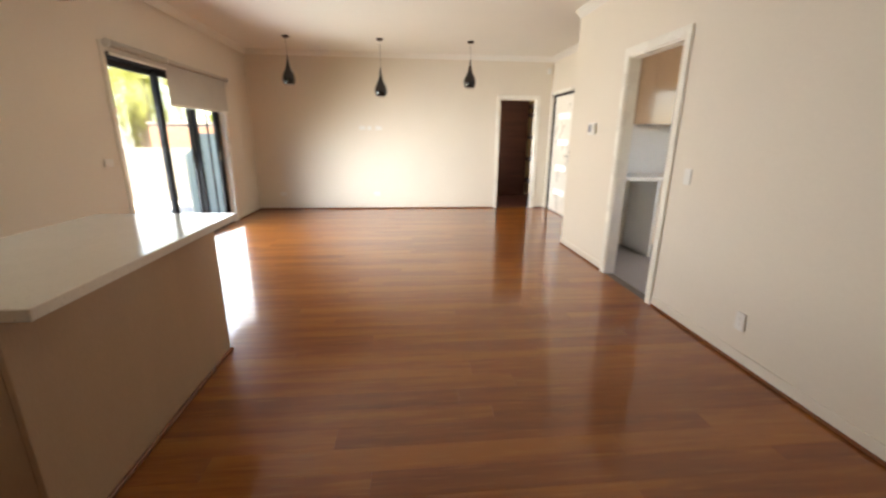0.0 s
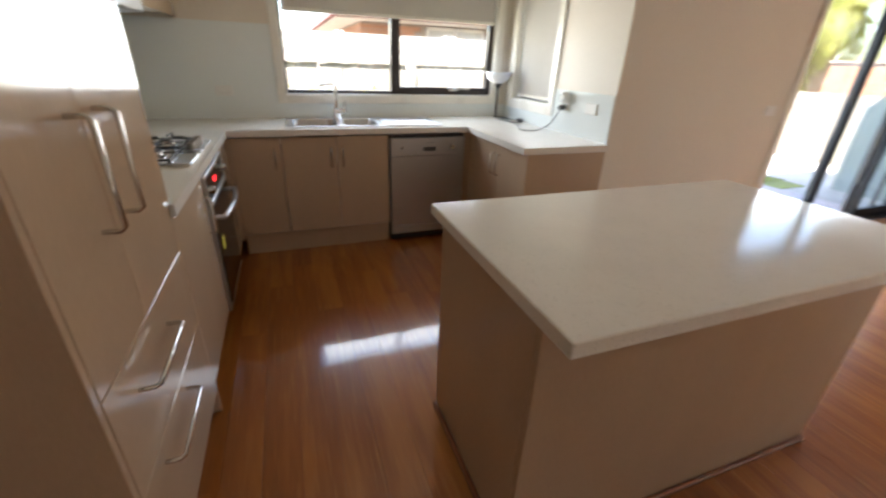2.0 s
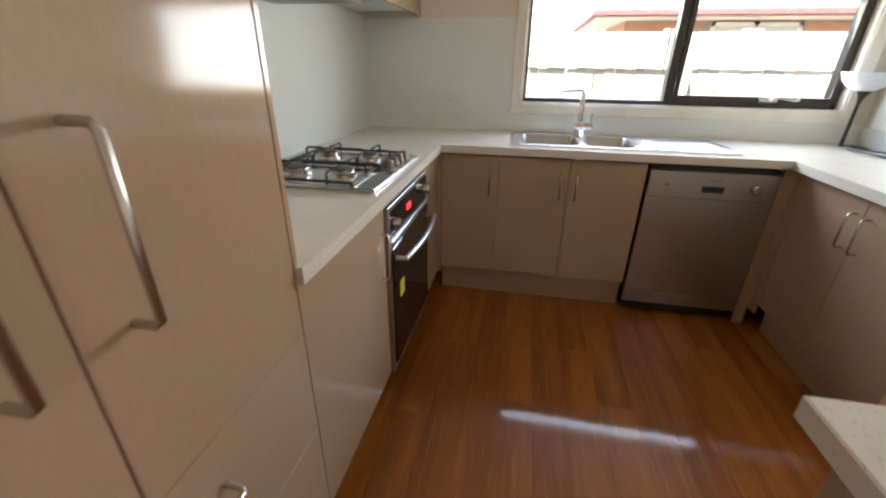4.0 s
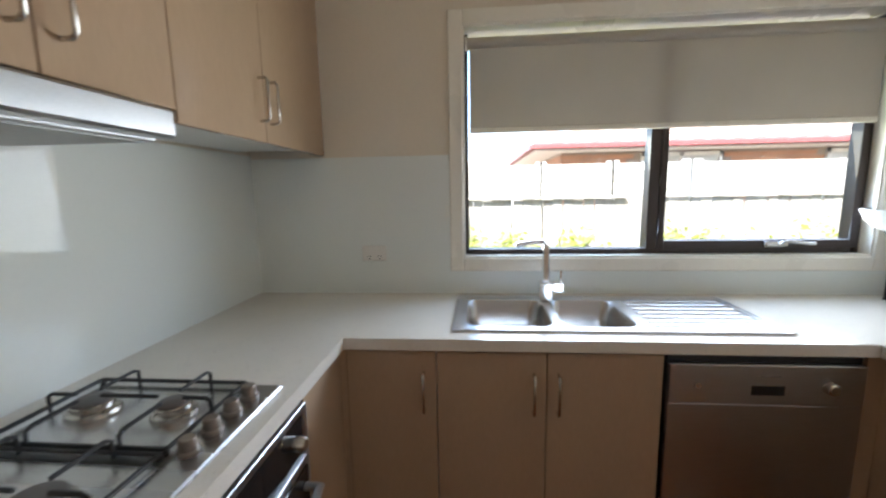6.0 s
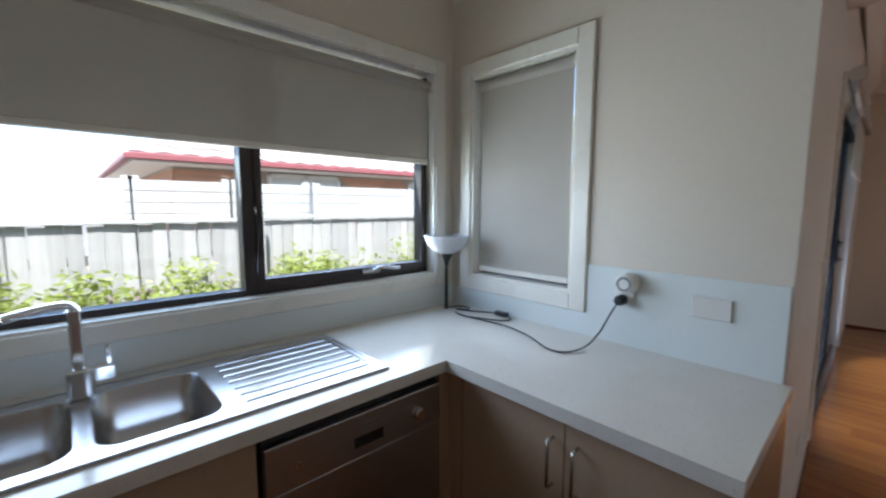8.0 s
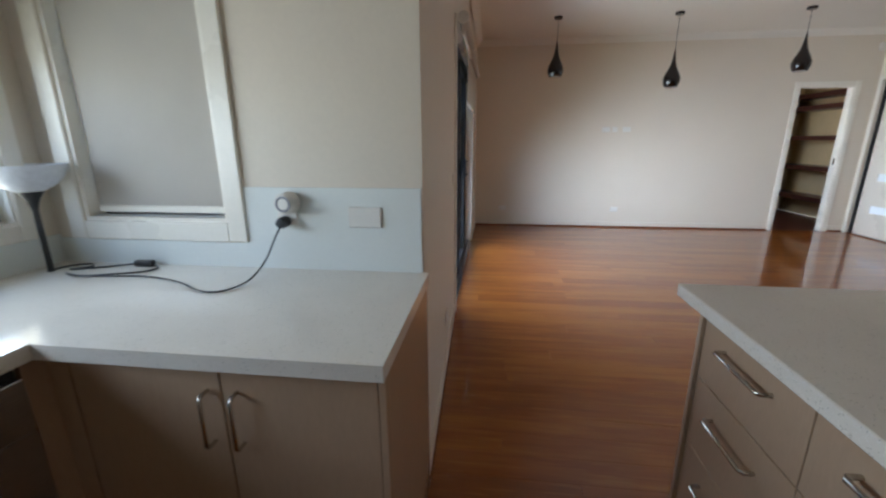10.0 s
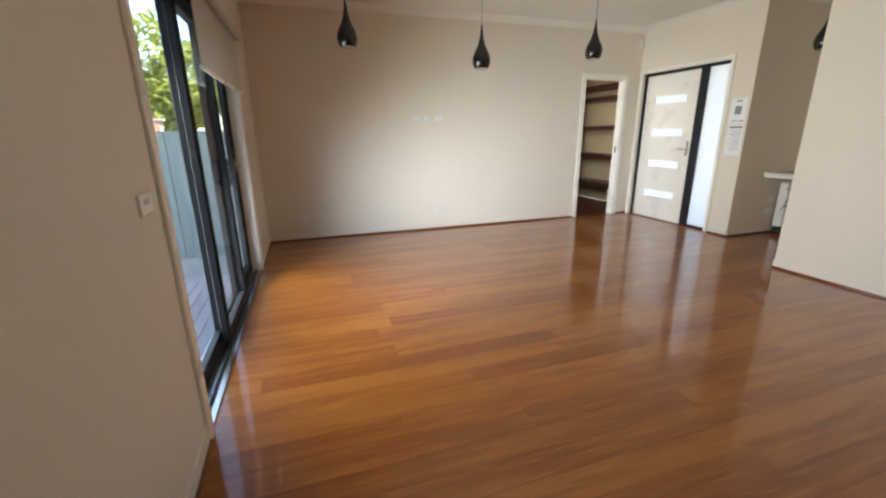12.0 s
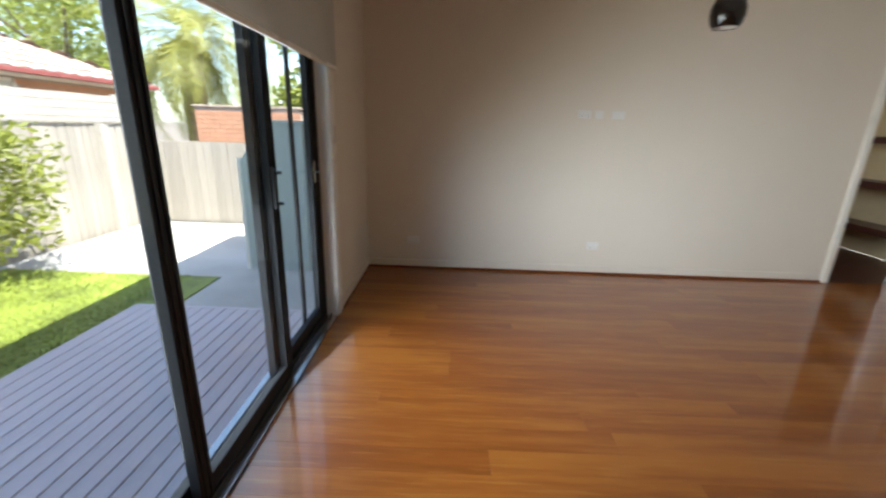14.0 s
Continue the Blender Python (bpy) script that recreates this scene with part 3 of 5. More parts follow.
def roller_blind(name, axis, depth, u0, u1, top, bottom, label, r=0.024, drop_at=None, chain_u=None):
    """A cloth on a tube, with a bottom rail, brackets and a bead chain."""
    blind = thing(name, (depth if axis == "x" else (u0 + u1) / 2, (u0 + u1) / 2 if axis == "x" else depth, bottom), label, "roller blind")
    place = (lambda u, d, z: (d, u, z)) if axis == "x" else (lambda u, d, z: (u, d, z))
    bm = bmesh.new()
    cyl(bm, place(u0 + 0.012, depth, top), place(u1 - 0.012, depth, top), r, seg=20)
    part("roll", bm, BLIND, blind, smooth=40)
    d = depth if drop_at is None else drop_at
    bm = bmesh.new()
    if axis == "x":
        box(bm, d - 0.0008, d + 0.0008, u0 + 0.02, u1 - 0.02, bottom, top)
    else:
        box(bm, u0 + 0.02, u1 - 0.02, d - 0.0008, d + 0.0008, bottom, top)
    part("cloth", bm, BLIND, blind)
    bm = bmesh.new()
    if axis == "x":
        box(bm, d - 0.007, d + 0.007, u0 + 0.018, u1 - 0.018, bottom - 0.022, bottom + 0.004, bevel=0.004)
    else:
        box(bm, u0 + 0.018, u1 - 0.018, d - 0.007, d + 0.007, bottom - 0.022, bottom + 0.004, bevel=0.004)
    part("bottom_rail", bm, TRIM, blind, "cream bottom rail")
    for u in (u0 + 0.006, u1 - 0.006):
        bm = bmesh.new()
        cyl(bm, place(u - 0.004, depth, top), place(u + 0.004, depth, top), r + 0.006, seg=16)
        part("bracket", bm, WHITE_PL, blind, "white bracket")
    if chain_u is not None:
        bm = bmesh.new()
        for k in range(46):
            z = top - 0.02 - k * 0.018
            bmesh.ops.create_icosphere(bm, subdivisions=1, radius=0.004, matrix=Matrix.Translation(place(chain_u, depth + 0.012, z)))
        part("bead_chain", bm, WHITE_PL, blind, "white bead chain")
    return blind


roller_blind("roller_blind", "x", XL + 0.055, SY0 - 0.03, 5.34, 2.16, 2.08, "cream roller blind rolled up over the sliding door", r=0.034)
roller_blind("roller_blind", "x", XL + 0.055, 5.35, SY1 + 0.1, 2.16, 1.70, "cream roller blind drawn a short way over the sliding door", drop_at=XL + 0.03, r=0.026)

# ---- kitchen window ----
def kitchen_window():
    w = tagged(thing("window_kitchen", (-4.36, 1.7, 1.08), "dark brown aluminium window over the sink", "window"), kind="structure")
    y0, y1, z0, z1 = WY0 + 0.008, WY1 - 0.008, WZ0 + 0.008, WZ1 - 0.019
    xa, xb = -4.40, -4.335
    part("window_frame", boxes((xa, xb, y0, y0 + 0.016, z0, z1), (xa, xb, y1 - 0.016, y1, z0, z1), (xa, xb, y0 + 0.016, y1 - 0.03, z0, z0 + 0.024), (xa, -4.362, y0 + 0.016, y1 - 0.016, 2.03, 2.066), (xa, xb, 1.634, 1.682, z0 + 0.024, 2.029), bevel=0.002), BROWN_AL, w)
    sash = part("sash", boxes((xa + 0.01, xb + 0.008, 1.682, 1.710, z0 + 0.024, 2.029), (xa + 0.01, xb + 0.008, y1 - 0.046, y1 - 0.016, z0 + 0.024, 2.029), (xa + 0.01, xb + 0.008, 1.71, y1 - 0.046, z0 + 0.024, z0 + 0.06), (xa + 0.01, xb + 0.008, 1.71, y1 - 0.046, 2.0, 2.029), bevel=0.002), BROWN_AL, w)
    for a, b, c, par in ((y0 + 0.014, 1.636, z0 + 0.02, w), (1.708, y1 - 0.042, z0 + 0.055, sash)):
        g = part("pane", boxes((-4.372, -4.367, a, b, c, 2.035)), GLASS, par)
        g.visible_shadow = False
    bm = bmesh.new()
    box(bm, xb + 0.008, xb + 0.03, 2.14, 2.24, z0 + 0.03, z0 + 0.055, bevel=0.006)
    tube(bm, [(xb + 0.03, 2.20, z0 + 0.045), (xb + 0.05, 2.22, z0 + 0.06), (xb + 0.055, 2.30, z0 + 0.05), (xb + 0.055, 2.33, z0 + 0.05)], 0.007, smooth_steps=4)
    part("winder", bm, SATIN, w, "metal chain winder handle", smooth=40)


kitchen_window()
roller_blind("roller_blind", "x", -4.305, WY0 + 0.012, WY1 - 0.012, 2.026, 1.66, "grey-beige roller blind half down over the sink window", r=0.024, drop_at=-4.30)


def small_window():
    w = tagged(thing("window_side", ((RX0 + RX1) / 2, KY1 + 0.1, RZ0), "small window with its blind drawn right down", "window"), kind="structure")
    x0, x1, z0, z1 = RX0 + 0.014, RX1 - 0.014, RZ0 + 0.014, RZ1 - 0.014
    ya, yb = KY1 + 0.065, KY1 + 0.11
    part("window_frame", boxes((x0, x0 + 0.03, ya, yb, z0, z1), (x1 - 0.03, x1, ya, yb, z0, z1), (x0 + 0.03, x1 - 0.03, ya, yb, z0, z0 + 0.035), (x0 + 0.03, x1 - 0.03, ya, yb, z1 - 0.03, z1), bevel=0.002), BROWN_AL, w)
    g = part("pane", boxes((x0 + 0.025, x1 - 0.025, KY1 + 0.085, KY1 + 0.09, z0 + 0.03, z1 - 0.025)), GLASS, w)
    g.visible_shadow = False


small_window()
roller_blind("roller_blind", "y", KY1 + 0.03, RX0 + 0.016, RX1 - 0.016, 2.02, 1.115, "beige roller blind drawn down over the small window")

# ---- benchtops, splashbacks ----
SINK = (-4.20, -3.745, 0.762, 1.885)
BOWL_A, BOWL_B = (-4.135, -3.79, 0.81, 1.125), (-4.135, -3.79, 1.158, 1.418)
bm = boxes((-4.275, -2.20, KY0, 0.40, 0.86, 0.90), (-4.275, -3.67, 0.40, 0.80, 0.86, 0.90), (-4.275, -4.145, 0.80, 1.428, 0.86, 0.90), (-3.78, -3.67, 0.80, 1.428, 0.86, 0.90), (-4.275, -3.67, 1.428, 2.072, 0.86, 0.90), (-4.275, -2.832, 2.072, KY1, 0.86, 0.90))
bmesh.ops.remove_doubles(bm, verts=bm.verts, dist=0.0005)
solid("kitchen_benchtop", bm, STONE, "cream speckled stone benchtop in a U shape", "benchtop")
solid("island_benchtop", boxes((-2.012, -1.20, 1.218, 2.668, 0.86, 0.90), bevel=0.003), STONE, "cream speckled stone island benchtop with an overhang", "benchtop")
structure("splashback_hob", boxes((KX + 0.006, -2.2, KY0, KY0 + 0.007, 0.90, 1.56)), SPLASH, "pale glass splashback behind the cooktop", "splashback")
structure("splashback_sink", boxes((KX, KX + 0.006, KY0, WY0 - 0.062, 0.90, 1.545), (KX, KX + 0.006, WY0 - 0.062, KY1, 0.90, WZ0 - 0.062)), SPLASH, "pale glass splashback under the window", "splashback")
structure("splashback_side", boxes((RX1 + 0.07, -2.855, KY1 - 0.006, KY1, 0.90, 1.195), (KX + 0.006, RX1 + 0.07, KY1 - 0.006, KY1, 0.90, RZ0 - 0.07)), SPLASH, "pale glass splashback behind the bench", "splashback")


def bar_handle(parent, a, b, out, r=0.005, off=0.032):
    """A square-cornered bent bar handle from a to b standing off along out."""
    a, b, o = Vector(a), Vector(b), Vector(out) * off
    bm = bmesh.new()
    d = (b - a).normalized() * 0.008
    tube(bm, [a, a + o * 0.75, a + o + d, b + o - d, b + o * 0.75, b], r, seg=8)
    return part("handle", bm, SATIN, parent, "satin metal bar handle", smooth=50)


def door_panel(parent, axis, at, u0, u1, z0, z1, out, name="door", t=0.018):
    g = 0.0015
    bm = bmesh.new()
    lo, hi = min(at, at - out * t), max(at, at - out * t)
    if axis == "x":
        box(bm, lo, hi, u0 + g, u1 - g, z0 + g, z1 - g, bevel=0.0015)
    else:
        box(bm, u0 + g, u1 - g, lo, hi, z0 + g, z1 - g, bevel=0.0015)
    return part(name, bm, CABINET, parent)


GRP = "kitchen cabinets"


def cabinet(label, at, body_rows, kick_rows=()):
    c = thing("base_cabinet", at, label, "cabinet", GRP)
    part("body", boxes(*body_rows), CARCASS, c, "pale carcass")
    for k in kick_rows:
        part("kickboard", boxes(k), CABINET, c)
    return c


# hob run (faces +y, fronts at 0.38)
c = cabinet("beige laminate base cabinet beside the oven", (-2.48, 0.1, 0), [(-2.77, -2.21, -0.2, 0.36, 0.135, 0.858)], [(-2.77, -2.21, 0.30, 0.32, 0, 0.135)])
d = door_panel(c, "y", 0.38, -2.77, -2.21, 0.13, 0.845, 1)
bar_handle(d, (-2.725, 0.38, 0.76), (-2.725, 0.38, 0.59), (0, 1, 0))
c = cabinet("beige laminate filler beside the oven", (-3.52, 0.1, 0), [(-3.66, -3.385, -0.2, 0.36, 0.135, 0.858)], [(-3.75, -3.385, 0.30, 0.32, 0, 0.135)])
door_panel(c, "y", 0.38, -3.69, -3.385, 0.13, 0.845, 1, "panel")
part("corner_strip", boxes((-3.708, -3.692, 0.355, 0.399, 0.13, 0.855)), CABINET, c)
# sink run (faces +x, fronts at -3.69)
for y0, y1, hy in ((0.40, 0.712, 0.668), (0.712, 1.08, 1.037), (1.08, 1.452, 1.117)):
    c = cabinet("beige laminate base cabinet under the sink bench", (-3.95, (y0 + y1) / 2, 0), [(-4.25, -3.71, y0 + 0.001, y1 - 0.001, 0.165, 0.70)], [(-3.77, -3.75, y0, y1, 0, 0.165)])
    d = door_panel(c, "x", -3.69, y0, y1, 0.172, 0.85, 1)
    bar_handle(d, (-3.69, hy, 0.775), (-3.69, hy, 0.64), (1, 0, 0))
# return run (faces -y, fronts at 2.11)
for x0, x1, hx in ((-3.63, -3.236, -3.27), (-3.236, -2.856, -3.195)):
    c = cabinet("beige laminate base cabinet under the side bench", ((x0 + x1) / 2, 2.4, 0), [(x0 + 0.001, x1 - 0.001, 2.13, 2.66, 0.165, 0.858)], [(x0, x1, 2.17, 2.19, 0, 0.165)])
    d = door_panel(c, "y", 2.11, x0, x1, 0.16, 0.85, -1)
    bar_handle(d, (hx, 2.11, 0.785), (hx, 2.11, 0.645), (0, -1, 0))
solid("cabinet_end_panel", boxes((-2.855, -2.838, 2.108, 2.68, 0, 0.858), bevel=0.001), CABINET, "beige laminate end panel of the side bench", "panel")
solid("corner_filler", boxes((-3.69, -3.632, 2.11, 2.125, 0.10, 0.858), (-3.705, -3.69, 2.056, 2.11, 0.0, 0.858)), CABINET, "beige laminate corner filler", "panel")

# pantry
p = thing("pantry_cupboard", (-1.83, 0.05, 0), "tall gloss beige pantry with two doors and two drawers", "cupboard", GRP)
part("body", boxes((-2.195, -1.48, -0.215, 0.365, 0.1, 2.22)), CARCASS, p)
part("side_panel", boxes((-1.48, -1.46, -0.215, 0.385, 0, 2.22), bevel=0.001), CABINET, p)
part("side_panel", boxes((-2.21, -2.195, -0.215, 0.385, 0, 2.22), bevel=0.001), CABINET, p)
part("kickboard", boxes((-2.195, -1.48, 0.33, 0.35, 0, 0.1)), CABINET, p)
for x0, x1, hx in ((-1.785, -1.482, -1.715), (-2.193, -1.785, -1.85)):
    d = door_panel(p, "y", 0.385, x0, x1, 0.74, 2.22, 1)
    bar_handle(d, (hx, 0.385, 1.235), (hx, 0.385, 1.0), (0, 1, 0), r=0.006, off=0.042)
for z0, z1, hz in ((0.45, 0.74, 0.64), (0.11, 0.45, 0.395)):
    d = door_panel(p, "y", 0.385, -2.193, -1.482, z0, z1, 1, "drawer")
    bar_handle(d, (-1.90, 0.385, hz), (-1.63, 0.385, hz), (0, 1, 0), r=0.006, off=0.042)

# island
isl = thing("kitchen_island", (-1.65, 1.93, 0), "beige laminate kitchen island with drawers on the kitchen side", "island")
part("back_panel", boxes((-1.345, -1.325, 1.245, 2.61, 0, 0.858), bevel=0.0015), CABINET, isl)
part("end_panel", boxes((-1.96, -1.347, 1.245, 1.263, 0, 0.858), bevel=0.0015), CABINET, isl)
part("end_panel", boxes((-1.96, -1.347, 2.592, 2.61, 0, 0.858), bevel=0.0015), CABINET, isl)
part("body", boxes((-1.93, -1.355, 1.265, 2.59, 0.12, 0.858)), CARCASS, isl)
part("kickboard", boxes((-1.91, -1.89, 1.265, 2.59, 0, 0.12)), CABINET, isl)
for y0, y1 in ((1.265, 1.705), (1.705, 2.145), (2.145, 2.59)):
    for z0, z1 in ((0.13, 0.38), (0.38, 0.62), (0.62, 0.845)):
        d = door_panel(isl, "x", -1.95, y0, y1, z0, z1, -1, "drawer")
        bar_handle(d, (-1.95, (y0 + y1) / 2 - 0.1, z1 - 0.08), (-1.95, (y0 + y1) / 2 + 0.1, z1 - 0.08), (-1, 0, 0), r=0.006)
structure("floor_quad_11", boxes((-1.325, -1.307, 1.227, 2.61, 0, 0.022), (-1.96, -1.325, 1.227, 1.245, 0, 0.022), bevel=0.005), QUAD, "red-brown timber quad moulding at the island", "moulding")
structure("floor_quad_12", boxes((-1.46, -1.442, KY0 + 0.02, 0.38, 0, 0.022), bevel=0.005), QUAD, "red-brown timber quad moulding at the pantry", "moulding")

# overhead cupboards, fronts at y 0.15
for x0, x1, z0, hx in ((-2.73, -2.215, 1.57, None), (-3.03, -2.73, 1.60, -2.99), (-3.33, -3.03, 1.60, -3.07), (-3.745, -3.33, 1.57, -3.712), (-4.16, -3.745, 1.57, -3.778)):
    o = thing("wall_cupboard", ((x0 + x1) / 2, -0.05, z0), "beige laminate overhead cupboard above the cooktop bench", "cupboard", "overhead cupboards")
    part("body", boxes((x0, x1, -0.21, 0.13, z0 - 0.0, 2.25)), CARCASS, o, "pale underside and carcass")
    d = door_panel(o, "y", 0.15, x0, x1, z0 - 0.018, 2.25, 1)
    if hx:
        bar_handle(d, (hx, 0.15, z0 + 0.185), (hx, 0.15, z0 + 0.05), (0, 1, 0))
solid("cupboard_filler", boxes((-4.272, -4.162, 0.12, 0.145, 1.552, 2.25)), CABINET, "beige laminate filler beside the wall", "panel")
structure("bulkhead", boxes((-4.27, -1.46, KY0 + 0.001, 0.12, 2.255, CEIL_Z - 0.001)), PAINT, "painted bulkhead over the cupboards", "wall")
FILTER = material("aluminium_mesh", (0.34, 0.34, 0.33), 0.45, 0.8, var=0.12, scale=40, fine=500, bump=0.5, bump_scale=600)
hood = thing("range_hood", (-2.9, 0.0, 1.50), "slide-out stainless range hood under the cupboards", "range hood")
part("body", boxes((-3.245, -2.69, -0.20, 0.16, 1.50, 1.578), bevel=0.003), STEEL, hood)
part("front_rail", boxes((-3.245, -2.69, 0.16, 0.21, 1.505, 1.565), bevel=0.006), STEEL, hood, smooth=40)
part("grease_filter", boxes((-3.23, -2.97, -0.17, 0.14, 1.4985, 1.5008)), FILTER, hood, "grey mesh filter")
part("grease_filter", boxes((-2.962, -2.70, -0.17, 0.14, 1.4985, 1.5008)), FILTER, hood, "grey mesh filter")


def split_aircon():
    a = thing("air_conditioner", (XL + 0.1, 3.6, 2.36), "white split-system air conditioner high on the wall", "air conditioner")
    y0, y1 = 3.16, 3.98
    bm = bmesh.new()
    prof = [(0.0, 2.66), (0.17, 2.66), (0.20, 2.62), (0.205, 2.48), (0.17, 2.40), (0.10, 2.37), (0.0, 2.37)]
    ends = [[bm.verts.new((XL + 0.016 + d, y, z)) for d, z in prof] for y in (y0, y1)]
    for i in range(len(prof)):
        j = (i + 1) % len(prof)
        bm.faces.new((ends[0][i], ends[0][j], ends[1][j], ends[1][i]))
    bm.faces.new(ends[0][::-1])
    bm.faces.new(ends[1])
    bmesh.ops.recalc_face_normals(bm, faces=bm.faces)
    part("case", bm, WHITE_PL, a)
    part("outlet_vane", boxes((XL + 0.10, XL + 0.19, y0 + 0.06, y1 - 0.06, 2.374, 2.380)), IRON, a, "dark air outlet slot")


split_aircon()

# ---- appliances ----
def sink():
    s = thing("kitchen_sink", (-3.96, 1.3, 0.9), "stainless double-bowl sink with a ribbed drainer", "sink")
    x0, x1, y0, y1 = SINK
    z = 0.906
    bm = bmesh.new()
    # rim plates round the bowls and the drainer pan
    for r in ((x0, x1, y0, BOWL_A[2]), (x0, x1, BOWL_A[3], BOWL_B[2]), (x0, x1, BOWL_B[3], 1.46), (x0, x1, 1.862, y1)):
        box(bm, r[0], r[1], r[2], r[3], 0.9005, z)
    for b in (BOWL_A, BOWL_B):
        box(bm, x0, b[0], b[2], b[3], 0.9005, z)
        box(bm, b[1], x1, b[2], b[3], 0.9005, z)
    box(bm, x0, x0 + 0.045, 1.46, 1.862, 0.9005, z)
    box(bm, x1 - 0.045, x1, 1.46, 1.862, 0.9005, z)
    for a0, a1, b0, b1 in (BOWL_A, BOWL_B):
        r = 0.055
        for ex, ey, cx, cy, s0 in ((a1, b1, a1 - r, b1 - r, 0), (a0, b1, a0 + r, b1 - r, 90), (a0, b0, a0 + r, b0 + r, 180), (a1, b0, a1 - r, b0 + r, 270)):
            corner = bm.verts.new((ex, ey, 0.9059))
            arc = [bm.verts.new((cx + r * math.cos(radians(s0 + 15 * k)), cy + r * math.sin(radians(s0 + 15 * k)), 0.9059)) for k in range(7)]
            for k in range(6):
                bm.faces.new((corner, arc[k], arc[k + 1]))
    part("rim", bm, BRIGHT_STEEL, s)
    part("drainer", boxes((x0 + 0.045, x1 - 0.045, 1.46, 1.862, 0.9003, 0.9015)), BRIGHT_STEEL, s)
    bm = bmesh.new()
    for k in range(7):
        xx = x0 + 0.07 + k * 0.052
        tube(bm, [(xx, 1.47, 0.9015), (xx, 1.852, 0.9015)], 0.0045, seg=6)
    part("drainer_rib", bm, BRIGHT_STEEL, s, smooth=50)
    part("raised_edge", boxes((x0, x1, y0, y0 + 0.008, z, z + 0.003), (x0, x1, y1 - 0.008, y1, z, z + 0.003), (x0, x0 + 0.008, y0 + 0.008, y1 - 0.008, z, z + 0.003), (x1 - 0.008, x1, y0 + 0.008, y1 - 0.008, z, z + 0.003)), BRIGHT_STEEL, s)
    for a0, a1, b0, b1 in (BOWL_A, BOWL_B):
        bm = bmesh.new()
        def ring(inset, z, r):
            pts = []
            for cx, cy, s0 in ((a1 - r - inset, b1 - r - inset, 0), (a0 + r + inset, b1 - r - inset, 90), (a0 + r + inset, b0 + r + inset, 180), (a1 - r - inset, b0 + r + inset, 270)):
                for k in range(7):
                    t = radians(s0 + 15 * k)
                    pts.append(bm.verts.new((cx + r * math.cos(t), cy + r * math.sin(t), z)))
            return pts
        rings = [ring(0.0, 0.9065, 0.055), ring(0.004, 0.902, 0.055), ring(0.01, 0.80, 0.055), ring(0.03, 0.755, 0.05), ring(0.06, 0.745, 0.04)]
        for p, q in zip(rings, rings[1:]):
            for k in range(len(p)):
                bm.faces.new((p[k], q[k], q[(k + 1) % len(p)], p[(k + 1) % len(p)]))
        bm.faces.new(rings[-1])
        part("bowl", bm, BRIGHT_STEEL, s, smooth=60)
        bm = bmesh.new()
        lathe(bm, [(0.0, 0.748), (0.018, 0.748), (0.02, 0.751), (0.04, 0.752), (0.042, 0.746)], ((a0 + a1) / 2, (b0 + b1) / 2, 0), seg=20)
        part("drain", bm, CHROME, s, "chrome drain", smooth=40)
    return s


sink()


def tap():
    t = thing("kitchen_tap", (-4.14, 1.145, 0.906), "chrome mixer tap with a flat spout beside the bowls", "tap")
    x, y = -4.14, 1.145
    part("base", boxes((x - 0.027, x + 0.027, y - 0.027, y + 0.027, 0.906, 0.985), bevel=0.004), CHROME, t)
    part("post", boxes((x - 0.014, x + 0.014, y - 0.014, y + 0.014, 0.985, 1.15), bevel=0.005), CHROME, t)
    bm = bmesh.new()
    tube(bm, [(x, y, 1.13), (x, y, 1.15), (x + 0.008, y - 0.015, 1.163), (x + 0.02, y - 0.05, 1.164), (x + 0.035, y - 0.10, 1.158), (x + 0.042, y - 0.13, 1.152)], 0.0115, smooth_steps=5)
    part("spout", bm, CHROME, t, smooth=50)
    part("lever_body", boxes((x - 0.02, x + 0.02, y + 0.03, y + 0.075, 0.945, 0.985), bevel=0.004), CHROME, t)
    part("lever", boxes((x - 0.008, x + 0.008, y + 0.058, y + 0.07, 0.985, 1.04), bevel=0.003), CHROME, t)


tap()


def dishwasher():
    d = thing("dishwasher", (-3.95, 1.77, 0), "stainless dishwasher with a control strip under the bench", "dishwasher")
    y0, y1 = 1.464, 2.05
    part("body", boxes((-4.25, -3.70, y0, y1, 0.02, 0.845)), IRON, d)
    part("door", boxes((-3.70, -3.68, y0, y1, 0.14, 0.69), bevel=0.002), STEEL, d)
    part("control_panel", boxes((-3.70, -3.678, y0, y1, 0.692, 0.825), bevel=0.003), STEEL, d)
    part("handle_recess", boxes((-3.682, -3.677, 1.715, 1.815, 0.725, 0.757)), BLACK_PL, d)
    bm = bmesh.new()
    lathe(bm, [(0.0, 0.026), (0.016, 0.026), (0.02, 0.022), (0.021, 0.0)], (-3.678, 1.945, 0.755), seg=20, axis="X")
    part("dial", bm, SATIN, d, smooth=40)
    bm = bmesh.new()
    lathe(bm, [(0.0, 0.006), (0.008, 0.006), (0.01, 0.0)], (-3.678, 1.55, 0.755), seg=16, axis="X")
    part("button", bm, SATIN, d, smooth=40)
    part("maker_mark", boxes((-3.6785, -3.6775, 1.74, 1.80, 0.785, 0.791)), INK, d)
    part("toe_panel", boxes((-3.70, -3.682, y0, y1, 0.07, 0.134), bevel=0.002), STEEL, d)


dishwasher()


